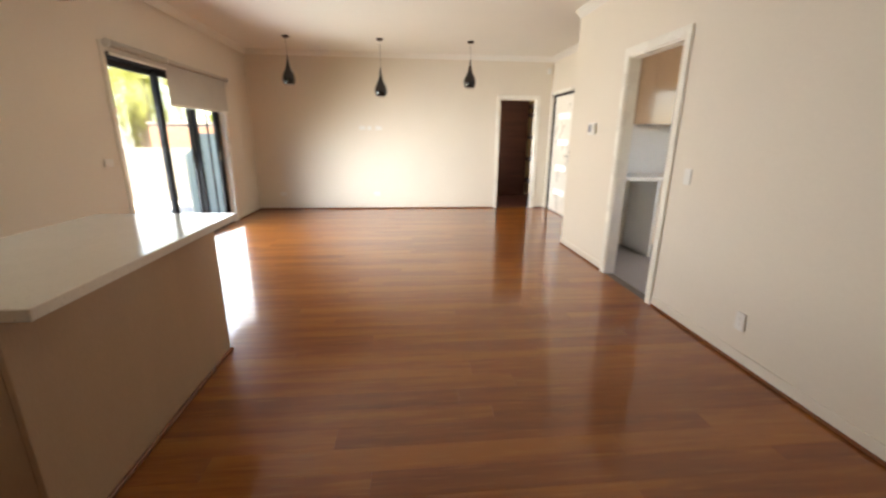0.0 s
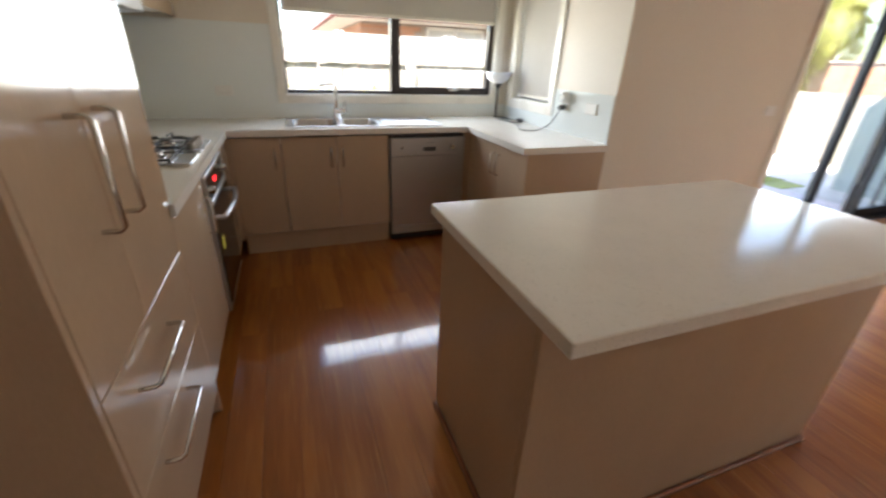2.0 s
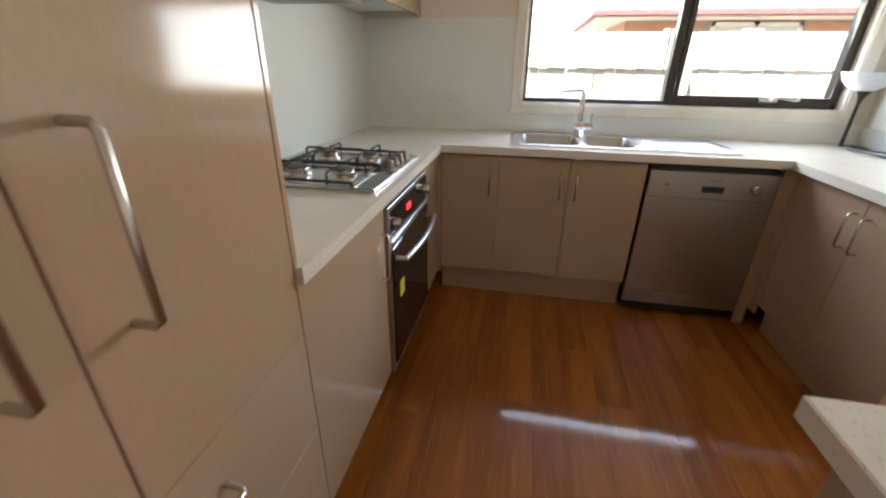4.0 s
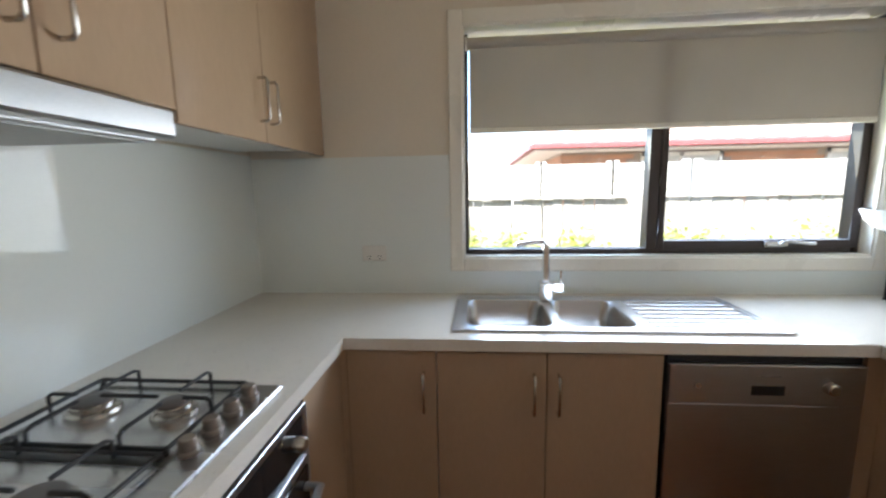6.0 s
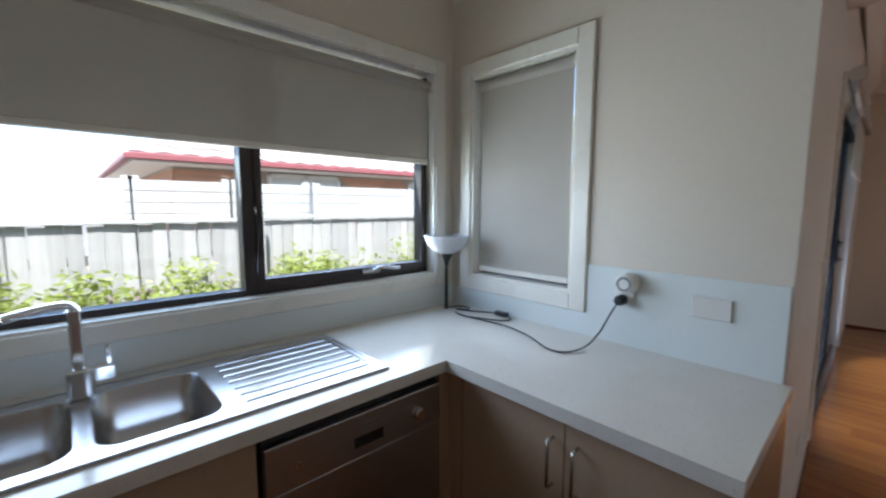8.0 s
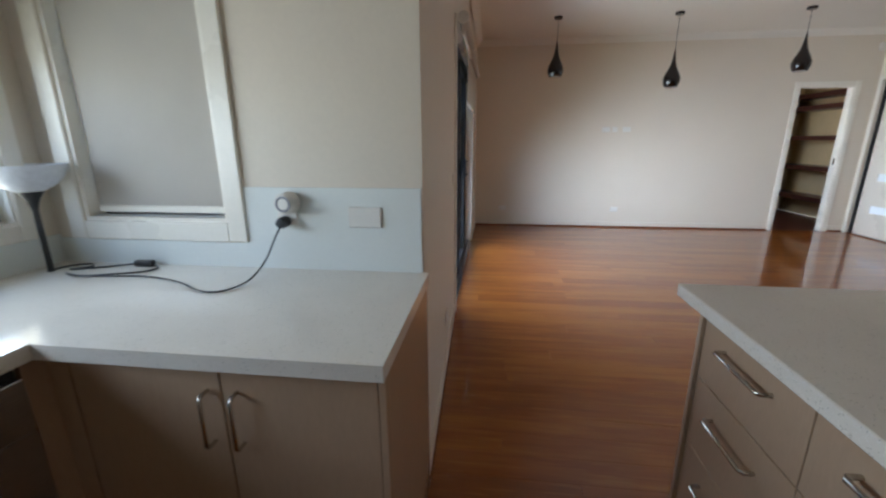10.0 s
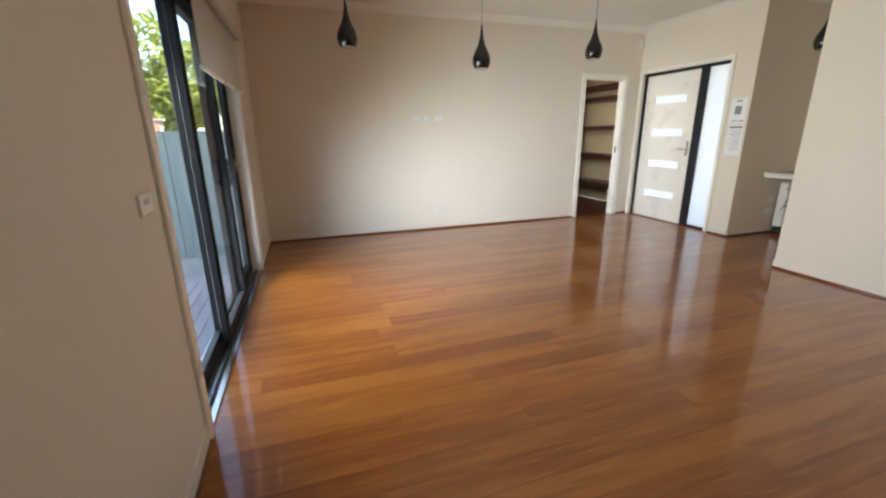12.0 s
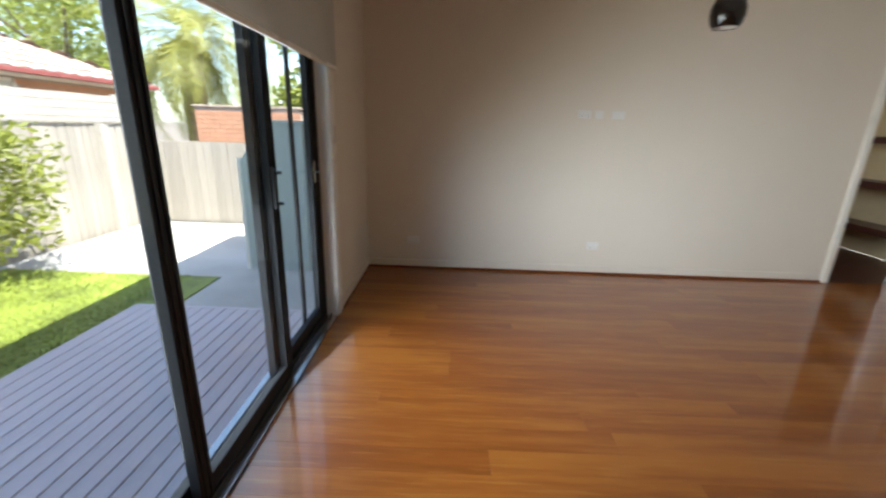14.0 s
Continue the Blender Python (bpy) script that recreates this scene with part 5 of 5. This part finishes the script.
structure("splashback_laundry", boxes((XR + 0.102, LX - 0.21, NY0 - 0.107, NY0 - 0.1, 0.945, 1.53)), CARCASS, "pale laundry splashback", "splashback")
bm = bmesh.new()
lathe(bm, [(0.0, -0.05), (0.02, -0.05), (0.022, -0.01), (0.035, 0.0)], (2.45, NY0 - 0.1, 0.45), seg=16, axis="Y")
solid("washer_tap", bm, CHROME, "chrome washing machine tap on the wall", "tap", smooth=40)
bm = bmesh.new()
tube(bm, [(2.25, 5.0, 0.02), (2.25, 5.0, 0.12), (2.35, 5.02, 0.2), (2.42, 5.02, 0.3)], 0.02, smooth_steps=4)
solid("drain_hose", bm, IRON, "dark drain hose under the laundry bench", "hose", smooth=50)

# ---- outside ----
GZ = -0.2
structure("ground", boxes((-400, 400, -400, 400, GZ - 0.3, GZ)), SOIL, "bare garden soil running into the distance", "ground")
structure("house_base", boxes((-4.4, 6.0, BACK - 0.2, 2.78, GZ + 0.002, -0.165), (-3.0, 6.0, 2.78, 10.5, GZ + 0.002, -0.165)), CONCRETE, "concrete footing of the house", "footing")
structure("concrete_path", boxes((-6.75, -2.95, 7.17, 10.25, GZ + 0.004, GZ + 0.03)), CONCRETE, "exposed aggregate concrete path beside the house", "path")
# second strip, by the kitchen, is unseen: added to bounce yellow-green light upward
structure("lawn", boxes((-6.6, -4.66, 2.9, 7.95, GZ + 0.002, GZ + 0.045), (-6.6, -4.66, -3.0, 2.9, GZ + 0.002, GZ + 0.045), (-4.66, -4.40, 7.2, 7.95, GZ + 0.002, GZ + 0.045)), GRASS, "sunlit green lawn beside the deck", "lawn")

rnd = random.Random(7)


def grass_stuff():
    verts, faces = [], []
    for _ in range(16000):
        x, y = rnd.uniform(-6.58, -4.68), rnd.uniform(4.5, 7.95)
        h, a, w = rnd.uniform(0.015, 0.04), rnd.uniform(0, 6.283), 0.004
        k = len(verts)
        dx, dy = math.cos(a) * w, math.sin(a) * w
        lx, ly = rnd.uniform(-0.015, 0.015), rnd.uniform(-0.015, 0.015)
        verts += [(x - dx, y - dy, GZ + 0.044), (x + dx, y + dy, GZ + 0.044), (x + lx, y + ly, GZ + 0.045 + h)]
        faces.append((k, k + 1, k + 2))
    me = bpy.data.meshes.new("grass")
    me.from_pydata(verts, [], faces)
    me.materials.append(GRASS)
    tagged(new("grass", me), "short green grass blades on the lawn", "grass", kind="stuff")


grass_stuff()


def leafy(verts, faces, cx, cy, cz, r, n, size, seed, flat=1.0):
    """Many small leaves scattered in an uneven clump."""
    g = random.Random(seed)
    for _ in range(n):
        v = Vector((g.gauss(0, 1), g.gauss(0, 1), g.gauss(0, 1))).normalized() * r * (g.random() ** 0.45)
        v.z *= flat
        c = Vector((cx, cy, cz)) + v
        u = Vector((g.uniform(-1, 1), g.uniform(-1, 1), g.uniform(-0.6, 0.6))).normalized()
        w = u.cross(Vector((g.uniform(-1, 1), g.uniform(-1, 1), g.uniform(-1, 1)))).normalized()
        s = size * g.uniform(0.6, 1.3)
        k = len(verts)
        verts += [tuple(c - u * s), tuple(c + w * s * 0.35), tuple(c + u * s), tuple(c - w * s * 0.35)]
        faces.append((k, k + 1, k + 2, k + 3))


def leaf_mesh(name, clumps, mat, parent, size, seed):
    verts, faces = [], []
    for i, (x, y, z, r, n) in enumerate(clumps):
        leafy(verts, faces, x, y, z, r, n, size, seed + i)
    me = bpy.data.meshes.new(name)
    me.from_pydata(verts, [], faces)
    me.materials.append(mat)
    ob = new(name, me)
    ob.parent = parent
    ob.matrix_parent_inverse = parent.matrix_basis.inverted()
    return ob


def shrub(x, y, w, h, seed, label, n=900, size=0.035):
    g = random.Random(seed)
    s = thing("shrub", (x, y, GZ), label, "shrub")
    bm = bmesh.new()
    for k in range(6):
        a = g.uniform(0, 6.28)
        tube(bm, [(x, y, GZ), (x + 0.3 * w * math.cos(a) * 0.5, y + 0.3 * w * math.sin(a), GZ + h * 0.4), (x + 0.4 * w * math.cos(a), y + 0.5 * w * math.sin(a), GZ + h * 0.8)], 0.012, seg=5)
    part("stem", bm, BARK, s)
    clumps = []
    for k in range(14):
        a, rr = g.uniform(0, 6.28), g.random() ** 0.5 * w * 0.42
        clumps.append((x + rr * math.cos(a) * 0.8, y + rr * math.sin(a), GZ + h * g.uniform(0.35, 0.85), g.uniform(0.18, 0.3) * min(w, h), n // 14))
    leaf_mesh("foliage", clumps, LEAF, s, size, seed)


shrub(-6.35, 7.55, 1.5, 1.7, 11, "tall light green shrub in front of the fence", 4200, 0.05)
shrub(-6.3, 6.6, 1.2, 1.3, 12, "light green shrub beside the lawn", 2600, 0.045)
for k, (yy, hh) in enumerate(((-0.2, 1.0), (0.55, 1.05), (1.1, 1.2), (1.7, 1.15), (2.3, 1.05), (2.9, 1.2), (3.5, 1.15), (4.3, 1.2))):
    shrub(-6.42, yy, 0.95, hh + 0.06, 30 + k, "low yellow-green shrub along the fence", 1900, 0.036)

# deck: boards along y
deck = tagged(thing("deck", (-3.8, 5.0, -0.12), "weathered grey-mauve timber deck with narrow gaps", "deck"), kind="structure")
bw, gap = 0.088, 0.006
bm = boxes((-bw / 2, bw / 2, 2.84, 7.17, -0.145, -0.12), bevel=0.003)
board_mesh = mesh_of("deck_board", bm, DECK)
nb = int((4.64 - 3.07) / (bw + gap)) + 1
for k in range(nb):
    b = new("deck_board", board_mesh)
    b.parent = deck
    b.matrix_parent_inverse = deck.matrix_basis.inverted()
    b.location = (-3.065 - bw / 2 - k * (bw + gap), 0, 0)
part("joist", boxes(*[(-4.62, -3.07, y, y + 0.045, GZ, -0.146) for y in (2.9, 3.6, 4.3, 5.0, 5.7, 6.4, 7.1)]), PALING, deck)
part("edge_board", boxes((-4.665, -4.645, 2.84, 7.19, GZ, -0.118), (-4.645, -3.07, 7.172, 7.19, GZ, -0.118)), DECK, deck)

# paling fence
FX = -6.85
fence = tagged(thing("paling_fence", (FX, 3.5, GZ), "weathered grey timber paling fence with a capping rail", "fence"))
pal_meshes = [mesh_of("paling", boxes((-0.009, 0.009, -0.051, 0.051, GZ, 1.27 + dz), bevel=0.002), PALING) for dz in (0.0, -0.012, 0.01)]
y = -4.0
k = 0
while y < 10.3:
    o = new("paling", pal_meshes[k % 3])
    o.parent = fence
    o.matrix_parent_inverse = fence.matrix_basis.inverted()
    o.location = (FX + rnd.uniform(-0.004, 0.004), y, 0)
    o.rotation_euler = (rnd.uniform(-0.008, 0.008), 0, rnd.uniform(-0.04, 0.04))
    y += 0.108
    k += 1
part("capping_rail", boxes((FX - 0.03, FX + 0.045, -4.0, 2.42, 1.275, 1.30), (FX - 0.03, FX + 0.045, 2.46, 10.3, 1.30, 1.325), bevel=0.003), PALE_TIMBER, fence)
part("back_rail", boxes((FX - 0.05, FX - 0.012, -4.0, 10.3, 0.25, 0.33), (FX - 0.05, FX - 0.012, -4.0, 10.3, 0.95, 1.03)), PALING, fence)
for py in (-1.8, 0.66, 2.50, 4.9, 7.3, 9.7):
    bm = bmesh.new()
    box(bm, FX + 0.012, FX + 0.11, py - 0.05, py + 0.05, GZ, 1.27, bevel=0.004)
    part("post", bm, PALE_TIMBER, fence, "pale timber post")
screen = tagged(thing("fence_screen", (FX - 0.12, 3.5, 1.3), "grey horizontal timber boards raised above the fence", "fence"))
seg = [(-3.4, -1.7), (-1.66, 0.73), (0.77, 1.53), (1.57, 2.28), (2.33, 3.06), (3.18, 5.5), (5.54, 7.9), (7.94, 10.2)]
for a, b in seg:
    for n in range(4):
        z = 1.26 + n * 0.096
        part("board", boxes((FX - 0.075, FX - 0.055, a - 0.012, b + 0.012, z, z + 0.09), bevel=0.002), PALE_TIMBER, screen)
    for py in (a, b):
        part("post", boxes((FX - 0.115, FX - 0.076, py - 0.04, py + 0.04, 0.6, 1.67), bevel=0.003), PALE_TIMBER, screen)
# back fence and side gate
back = tagged(thing("back_fence", (-5.4, 10.32, GZ), "sunlit grey paling fence across the end of the path", "fence"))
x = FX
while x < -2.9:
    o = new("paling", mesh_of("paling", boxes((-0.058, 0.058, -0.009, 0.009, GZ + 0.03, 1.05), bevel=0.002), PALING) if x == FX else o.data)
    o.parent = back
    o.matrix_parent_inverse = back.matrix_basis.inverted()
    o.location = (x, 10.32 + rnd.uniform(-0.004, 0.004), 0)
    o.rotation_euler = (0, rnd.uniform(-0.008, 0.008), rnd.uniform(-0.03, 0.03))
    x += 0.121
part("rail", boxes((FX, -2.9, 10.335, 10.38, 0.1, 0.18), (FX, -2.9, 10.335, 10.38, 0.9, 0.98)), PALING, back)
gate = tagged(thing("side_screen", (-3.6, 8.25, GZ), "grey-green ribbed sheet steel screen beside the house", "screen"))
bm = bmesh.new()
prof = []
for kk in range(4):
    x0 = -4.22 + kk * 0.34
    prof += [(x0, 0.0), (x0 + 0.27, 0.0), (x0 + 0.28, 0.018), (x0 + 0.31, 0.018), (x0 + 0.32, 0.0)]
prof = [p for p in prof if p[0] < -2.97]
top = [min(1.34, 0.98 + (x + 4.22) * 3.2) for x, _ in prof]
lo = [bm.verts.new((x, 8.25 - d, GZ + 0.03)) for x, d in prof]
hi = [bm.verts.new((x, 8.25 - d, t)) for (x, d), t in zip(prof, top)]
lo2 = [bm.verts.new((x, 8.254 - d, GZ + 0.03)) for x, d in prof]
hi2 = [bm.verts.new((x, 8.254 - d, t)) for (x, d), t in zip(prof, top)]
for i in range(len(prof) - 1):
    bm.faces.new((lo[i], lo[i + 1], hi[i + 1], hi[i]))
    bm.faces.new((lo2[i + 1], lo2[i], hi2[i], hi2[i + 1]))
part("sheet", bm, COLORBOND, gate)
part("post", boxes((-3.72, -3.64, 8.26, 8.34, GZ, 1.36), (-4.26, -4.20, 8.26, 8.32, GZ, 1.0), bevel=0.003), EAVE_WHITE, gate, "pale post")
part("top_rail", boxes((-4.10, -2.97, 8.235, 8.27, 1.34, 1.375), bevel=0.003), COLORBOND, gate)

# neighbour's house: brick walls, tiled hip roof, red gutter
nh = thing("neighbour_house", (-12, 8, GZ), "single-storey orange brick house with a tiled hip roof", "house")
HX, HX2, HY0, HY1, HZ = -9.6, -16.0, 2.3, 13.6, 1.98
part("wall", boxes((HX2, HX, HY0, HY1, GZ, HZ)), MORTAR, nh, "orange brick wall")
part("eave", boxes((HX2 - 0.5, HX + 0.5, HY0 - 0.5, HY1 + 0.5, HZ, HZ + 0.04)), EAVE_WHITE, nh)
part("gutter", boxes((HX + 0.5, HX + 0.6, HY0 - 0.6, HY1 + 0.6, HZ + 0.02, HZ + 0.10), (HX2 - 0.5, HX + 0.5, HY1 + 0.5, HY1 + 0.6, HZ + 0.02, HZ + 0.10), (HX2 - 0.5, HX + 0.5, HY0 - 0.6, HY0 - 0.5, HZ + 0.02, HZ + 0.10), bevel=0.01), RED_GUTTER, nh, "red gutter")
ex0, ex1, ey0, ey1 = HX + 0.55, HX2 - 0.55, HY0 - 0.55, HY1 + 0.55
midx, run = (ex0 + ex1) / 2, (ex0 - ex1) / 2
slope = 0.42
bm = bmesh.new()
nz = HZ + 0.14 + run * slope
v = [bm.verts.new(p) for p in ((ex0, ey0, HZ + 0.09), (ex0, ey1, HZ + 0.09), (ex1, ey1, HZ + 0.09), (ex1, ey0, HZ + 0.09), (midx, ey0 + run, nz), (midx, ey1 - run, nz))]
for f in ((0, 1, 5, 4), (1, 2, 5), (2, 3, 4, 5), (3, 0, 4)):
    bm.faces.new([v[i] for i in f])
roof = part("roof", bm, TILE_ROOF, nh, "brown concrete tile roof")
# courses of tiles on the two slopes that face the garden, as wavy strips
def course_strips():
    verts, faces = [], []
    def strip(p0, p1, up, n_wave):
        p0, p1, up = Vector(p0), Vector(p1), Vector(up)
        nrm = (p1 - p0).cross(up).normalized()
        if nrm.z < 0:
            nrm = -nrm
        length = (p1 - p0).length
        n = max(2, int(length / 0.05))
        k0 = len(verts)
        for i in range(n + 1):
            q = p0.lerp(p1, i / n)
            wv = 0.012 * math.sin(2 * math.pi * i * (length / n) / 0.3)
            verts.append(tuple(q + nrm * (0.035 + wv)))
            verts.append(tuple(q + up + nrm * (0.012 + wv)))
            verts.append(tuple(q + nrm * 0.002))
        for i in range(n):
            a = k0 + 3 * i
            faces.append((a, a + 3, a + 4, a + 1))
            faces.append((a + 2, a + 5, a + 3, a))
    rows = int(run * math.sqrt(1 + slope * slope) / 0.32)
    for r in range(rows):
        d, d2 = run * r / rows, run * (r + 1) / rows
        up = Vector((-(d2 - d), 0, (d2 - d) * slope))
        strip((ex0 - d, ey0 + d, HZ + 0.09 + d * slope), (ex0 - d, ey1 - d, HZ + 0.09 + d * slope), up, 0)
        up = Vector((0, -(d2 - d), (d2 - d) * slope))
        strip((ex0 - d, ey1 - d, HZ + 0.09 + d * slope), (ex1 + d, ey1 - d, HZ + 0.09 + d * slope), up, 0)
    me = bpy.data.meshes.new("roof_tiles")
    me.from_pydata(verts, [], faces)
    me.materials.append(TILE_ROOF)
    ob = new("roof_tiles", me)
    ob.parent = nh
    ob.matrix_parent_inverse = nh.matrix_basis.inverted()
    tagged(ob, "courses of brown roof tiles", kind="stuff")


course_strips()
CURTAINED = material("curtained_window", (0.55, 0.53, 0.47), 0.25, var=0.06, scale=3, fine=40, stretch=(1, 6, 1))
for y0, y1 in ((3.6, 4.9), (6.5, 8.1), (10.0, 11.4)):
    w = part("window", boxes((HX, HX + 0.03, y0, y1, 0.8, 1.95)), CURTAINED, nh, "window")
    part("frame", boxes((HX + 0.03, HX + 0.05, y0, y0 + 0.06, 0.8, 1.95), (HX + 0.03, HX + 0.05, y1 - 0.06, y1, 0.8, 1.95), (HX + 0.03, HX + 0.05, (y0 + y1) / 2 - 0.03, (y0 + y1) / 2 + 0.03, 0.8, 1.95), (HX + 0.03, HX + 0.05, y0, y1, 1.89, 1.95)), EAVE_WHITE, w)


def brick_face(parent, axis, at, out, u0, u1, z0, z1, name="bricks", holes=()):
    """Courses of bricks proud of the mortar, joined as one mesh."""
    verts, faces = [], []
    L, H, J = 0.23, 0.076, 0.01
    r, z = 0, z0
    while z + H <= z1:
        u = u0 - (L + J) / 2 * (r % 2)
        while u < u1:
            a, b = max(u, u0), min(u + L, u1)
            if b - a > 0.03 and not any(a < h1 and b > h0 and z < hz1 and z + H > hz0 for h0, h1, hz0, hz1 in holes):
                k = len(verts)
                d = 0.010 * out
                for uu in (a, b):
                    for dd in (0, d):
                        for zz in (z, z + H):
                            verts.append((at + dd, uu, zz) if axis == "x" else (uu, at + dd, zz))
                faces += [(k + 2, k + 3, k + 7, k + 6), (k, k + 2, k + 6, k + 4), (k + 1, k + 5, k + 7, k + 3), (k, k + 1, k + 3, k + 2), (k + 4, k + 6, k + 7, k + 5)]
            u += L + J
        z += H + J
        r += 1
    me = bpy.data.meshes.new(name)
    me.from_pydata(verts, [], faces)
    me.materials.append(BRICK)
    ob = new(name, me)
    ob.parent = parent
    ob.matrix_parent_inverse = parent.matrix_basis.inverted()
    return tagged(ob, "courses of orange brick", kind="stuff")


brick_face(nh, "x", HX, 1, HY0, HY1, 1.0, HZ, holes=((3.6, 4.9, 0.8, 1.95), (6.5, 8.1, 0.8, 1.95), (10.0, 11.4, 0.8, 1.95)))
brick_face(nh, "y", HY0, -1, HX2, HX, 1.0, HZ)
bwall = thing("brick_garage", (-6, 12.6, GZ), "low orange brick outbuilding behind the back fence", "outbuilding")
part("wall", boxes((-7.2, -5.1, 12.5, 12.72, GZ, 1.62)), MORTAR, bwall)
brick_face(bwall, "y", 12.5, -1, -7.2, -5.1, 0.7, 1.62)
part("coping", boxes((-7.25, -5.05, 12.47, 12.76, 1.62, 1.66), bevel=0.004), MORTAR, bwall)


# trees
def palm(x, y, z, seed):
    g = random.Random(seed)
    p = thing("palm_tree", (x, y, GZ), "tall date palm with arching sunlit fronds", "palm tree")
    bm = bmesh.new()
    lathe(bm, [(0.42 + 0.04 * (k % 2), GZ + (z - GZ) * k / 16) for k in range(17)], (x, y, 0), seg=14)
    part("trunk", bm, BARK, p, smooth=60)
    verts, faces = [], []
    for f in range(72):
        az = 2 * math.pi * f / 72 * 2.618 * 7 + g.uniform(-0.15, 0.15)
        lift = g.uniform(-0.55, 1.25)
        length = g.uniform(3.6, 5.2)
        pos = Vector((x, y, z))
        el = lift
        step = length / 22
        for i in range(22):
            d = Vector((math.cos(az) * math.cos(el), math.sin(az) * math.cos(el), math.sin(el)))
            nxt = pos + d * step
            side = Vector((-math.sin(az), math.cos(az), 0))
            upv = side.cross(d)
            k = len(verts)
            w = 0.02 * (1 - i / 24)
            verts += [tuple(pos - side * w), tuple(pos + side * w), tuple(nxt + side * w), tuple(nxt - side * w)]
            faces.append((k, k + 1, k + 2, k + 3))
            if i > 2:
                ll = 0.72 * math.sin(math.pi * min(1, (i + 3) / 25)) + 0.12
                for s in (-1, 1):
                    for q in (0.0, 0.5):
                        base = pos.lerp(nxt, q)
                        tip = base + (side * s * 0.85 + d * 0.55 - upv * g.uniform(-0.3, 0.25)).normalized() * ll - Vector((0, 0, 0.06))
                        k = len(verts)
                        verts += [tuple(base - d * 0.03), tuple(base + d * 0.03), tuple(tip)]
                        faces.append((k, k + 1, k + 2))
            pos = nxt
            el -= 0.075 + 0.02 * (i / 22)
    me = bpy.data.meshes.new("fronds")
    me.from_pydata(verts, [], faces)
    me.materials.append(PALM_LEAF)
    ob = new("crown", me)
    ob.parent = p
    ob.matrix_parent_inverse = p.matrix_basis.inverted()
    tagged(ob, "arching feathery fronds")


palm(-12.6, 21.5, 4.5, 5)


def tree(x, y, h, r, seed, label="leafy green garden tree", n=5200, size=0.16):
    g = random.Random(seed)
    t = thing("tree", (x, y, GZ), label, "tree")
    bm = bmesh.new()
    cyl(bm, (x, y, GZ), (x + 0.1, y, h * 0.55), 0.2, 0.11, seg=10)
    for k in range(7):
        a = g.uniform(0, 6.28)
        tube(bm, [(x + 0.05, y, h * g.uniform(0.3, 0.5)), (x + r * 0.35 * math.cos(a), y + r * 0.35 * math.sin(a), h * 0.62), (x + r * 0.7 * math.cos(a), y + r * 0.7 * math.sin(a), h * g.uniform(0.65, 0.9))], 0.05, seg=6)
    part("trunk", bm, BARK, t)
    clumps = []
    for k in range(26):
        a, rr, zz = g.uniform(0, 6.28), r * g.random() ** 0.5, g.uniform(0.42, 1.0)
        f = 1.0 - 0.5 * abs(zz - 0.65)
        clumps.append((x + rr * f * math.cos(a), y + rr * f * math.sin(a), h * zz, r * g.uniform(0.22, 0.36), n // 26))
    leaf_mesh("crown", clumps, LEAF_FAR, t, size, seed)


tree(-20.0, 24.0, 7.0, 3.2, 61)
tree(-24.0, 18.0, 7.5, 3.4, 62)
tree(-6.0, 19.0, 4.2, 2.2, 64)
tree(-3.5, 22.0, 4.6, 2.4, 65)
tree(-1.0, 17.0, 4.4, 2.2, 66)
tree(-28.0, 30.0, 8.0, 4.0, 67)

# ---- floorboards, along x ----
PW, PL, PT = 0.137, 1.83, 0.013
rnd = random.Random(21)
floor = tagged(thing("floor", (0, 3, -0.013), "glossy red-brown strand timber floorboards", "floor"), kind="structure")
plank_cache = {}


def plank(x0, x1, y0, y1):
    ln, wd = round(x1 - x0, 3), round(y1 - y0, 3)
    key = (ln, wd)
    if key not in plank_cache:
        plank_cache[key] = mesh_of("floor_plank", boxes((-ln / 2 + 0.0002, ln / 2 - 0.0002, -wd / 2 + 0.0002, wd / 2 - 0.0002, -PT, 0.0), bevel=0.0005), FLOOR)
    o = new("floor_plank", plank_cache[key])
    o.parent = floor
    o.matrix_parent_inverse = floor.matrix_basis.inverted()
    o.location = ((x0 + x1) / 2, (y0 + y1) / 2, 0)


def row_span(y):
    if y < KY0:
        return -0.95, XR
    if y < KY1:
        return KX, XR
    if y < NY0 - 0.07:
        return XL, XR
    if y < NY1:
        return XL, NXB
    return XL, NX + 0.03


y = BACK
r = 0
while y < YF:
    a, b = row_span(y + PW / 2)
    x = a - rnd.uniform(0.2, PL)
    while x < b:
        x0, x1 = max(x, a), min(x + PL, b)
        if x1 - x0 > 0.02:
            plank(x0, x1, y, min(y + PW, YF))
        x += PL
    y += PW
    r += 1
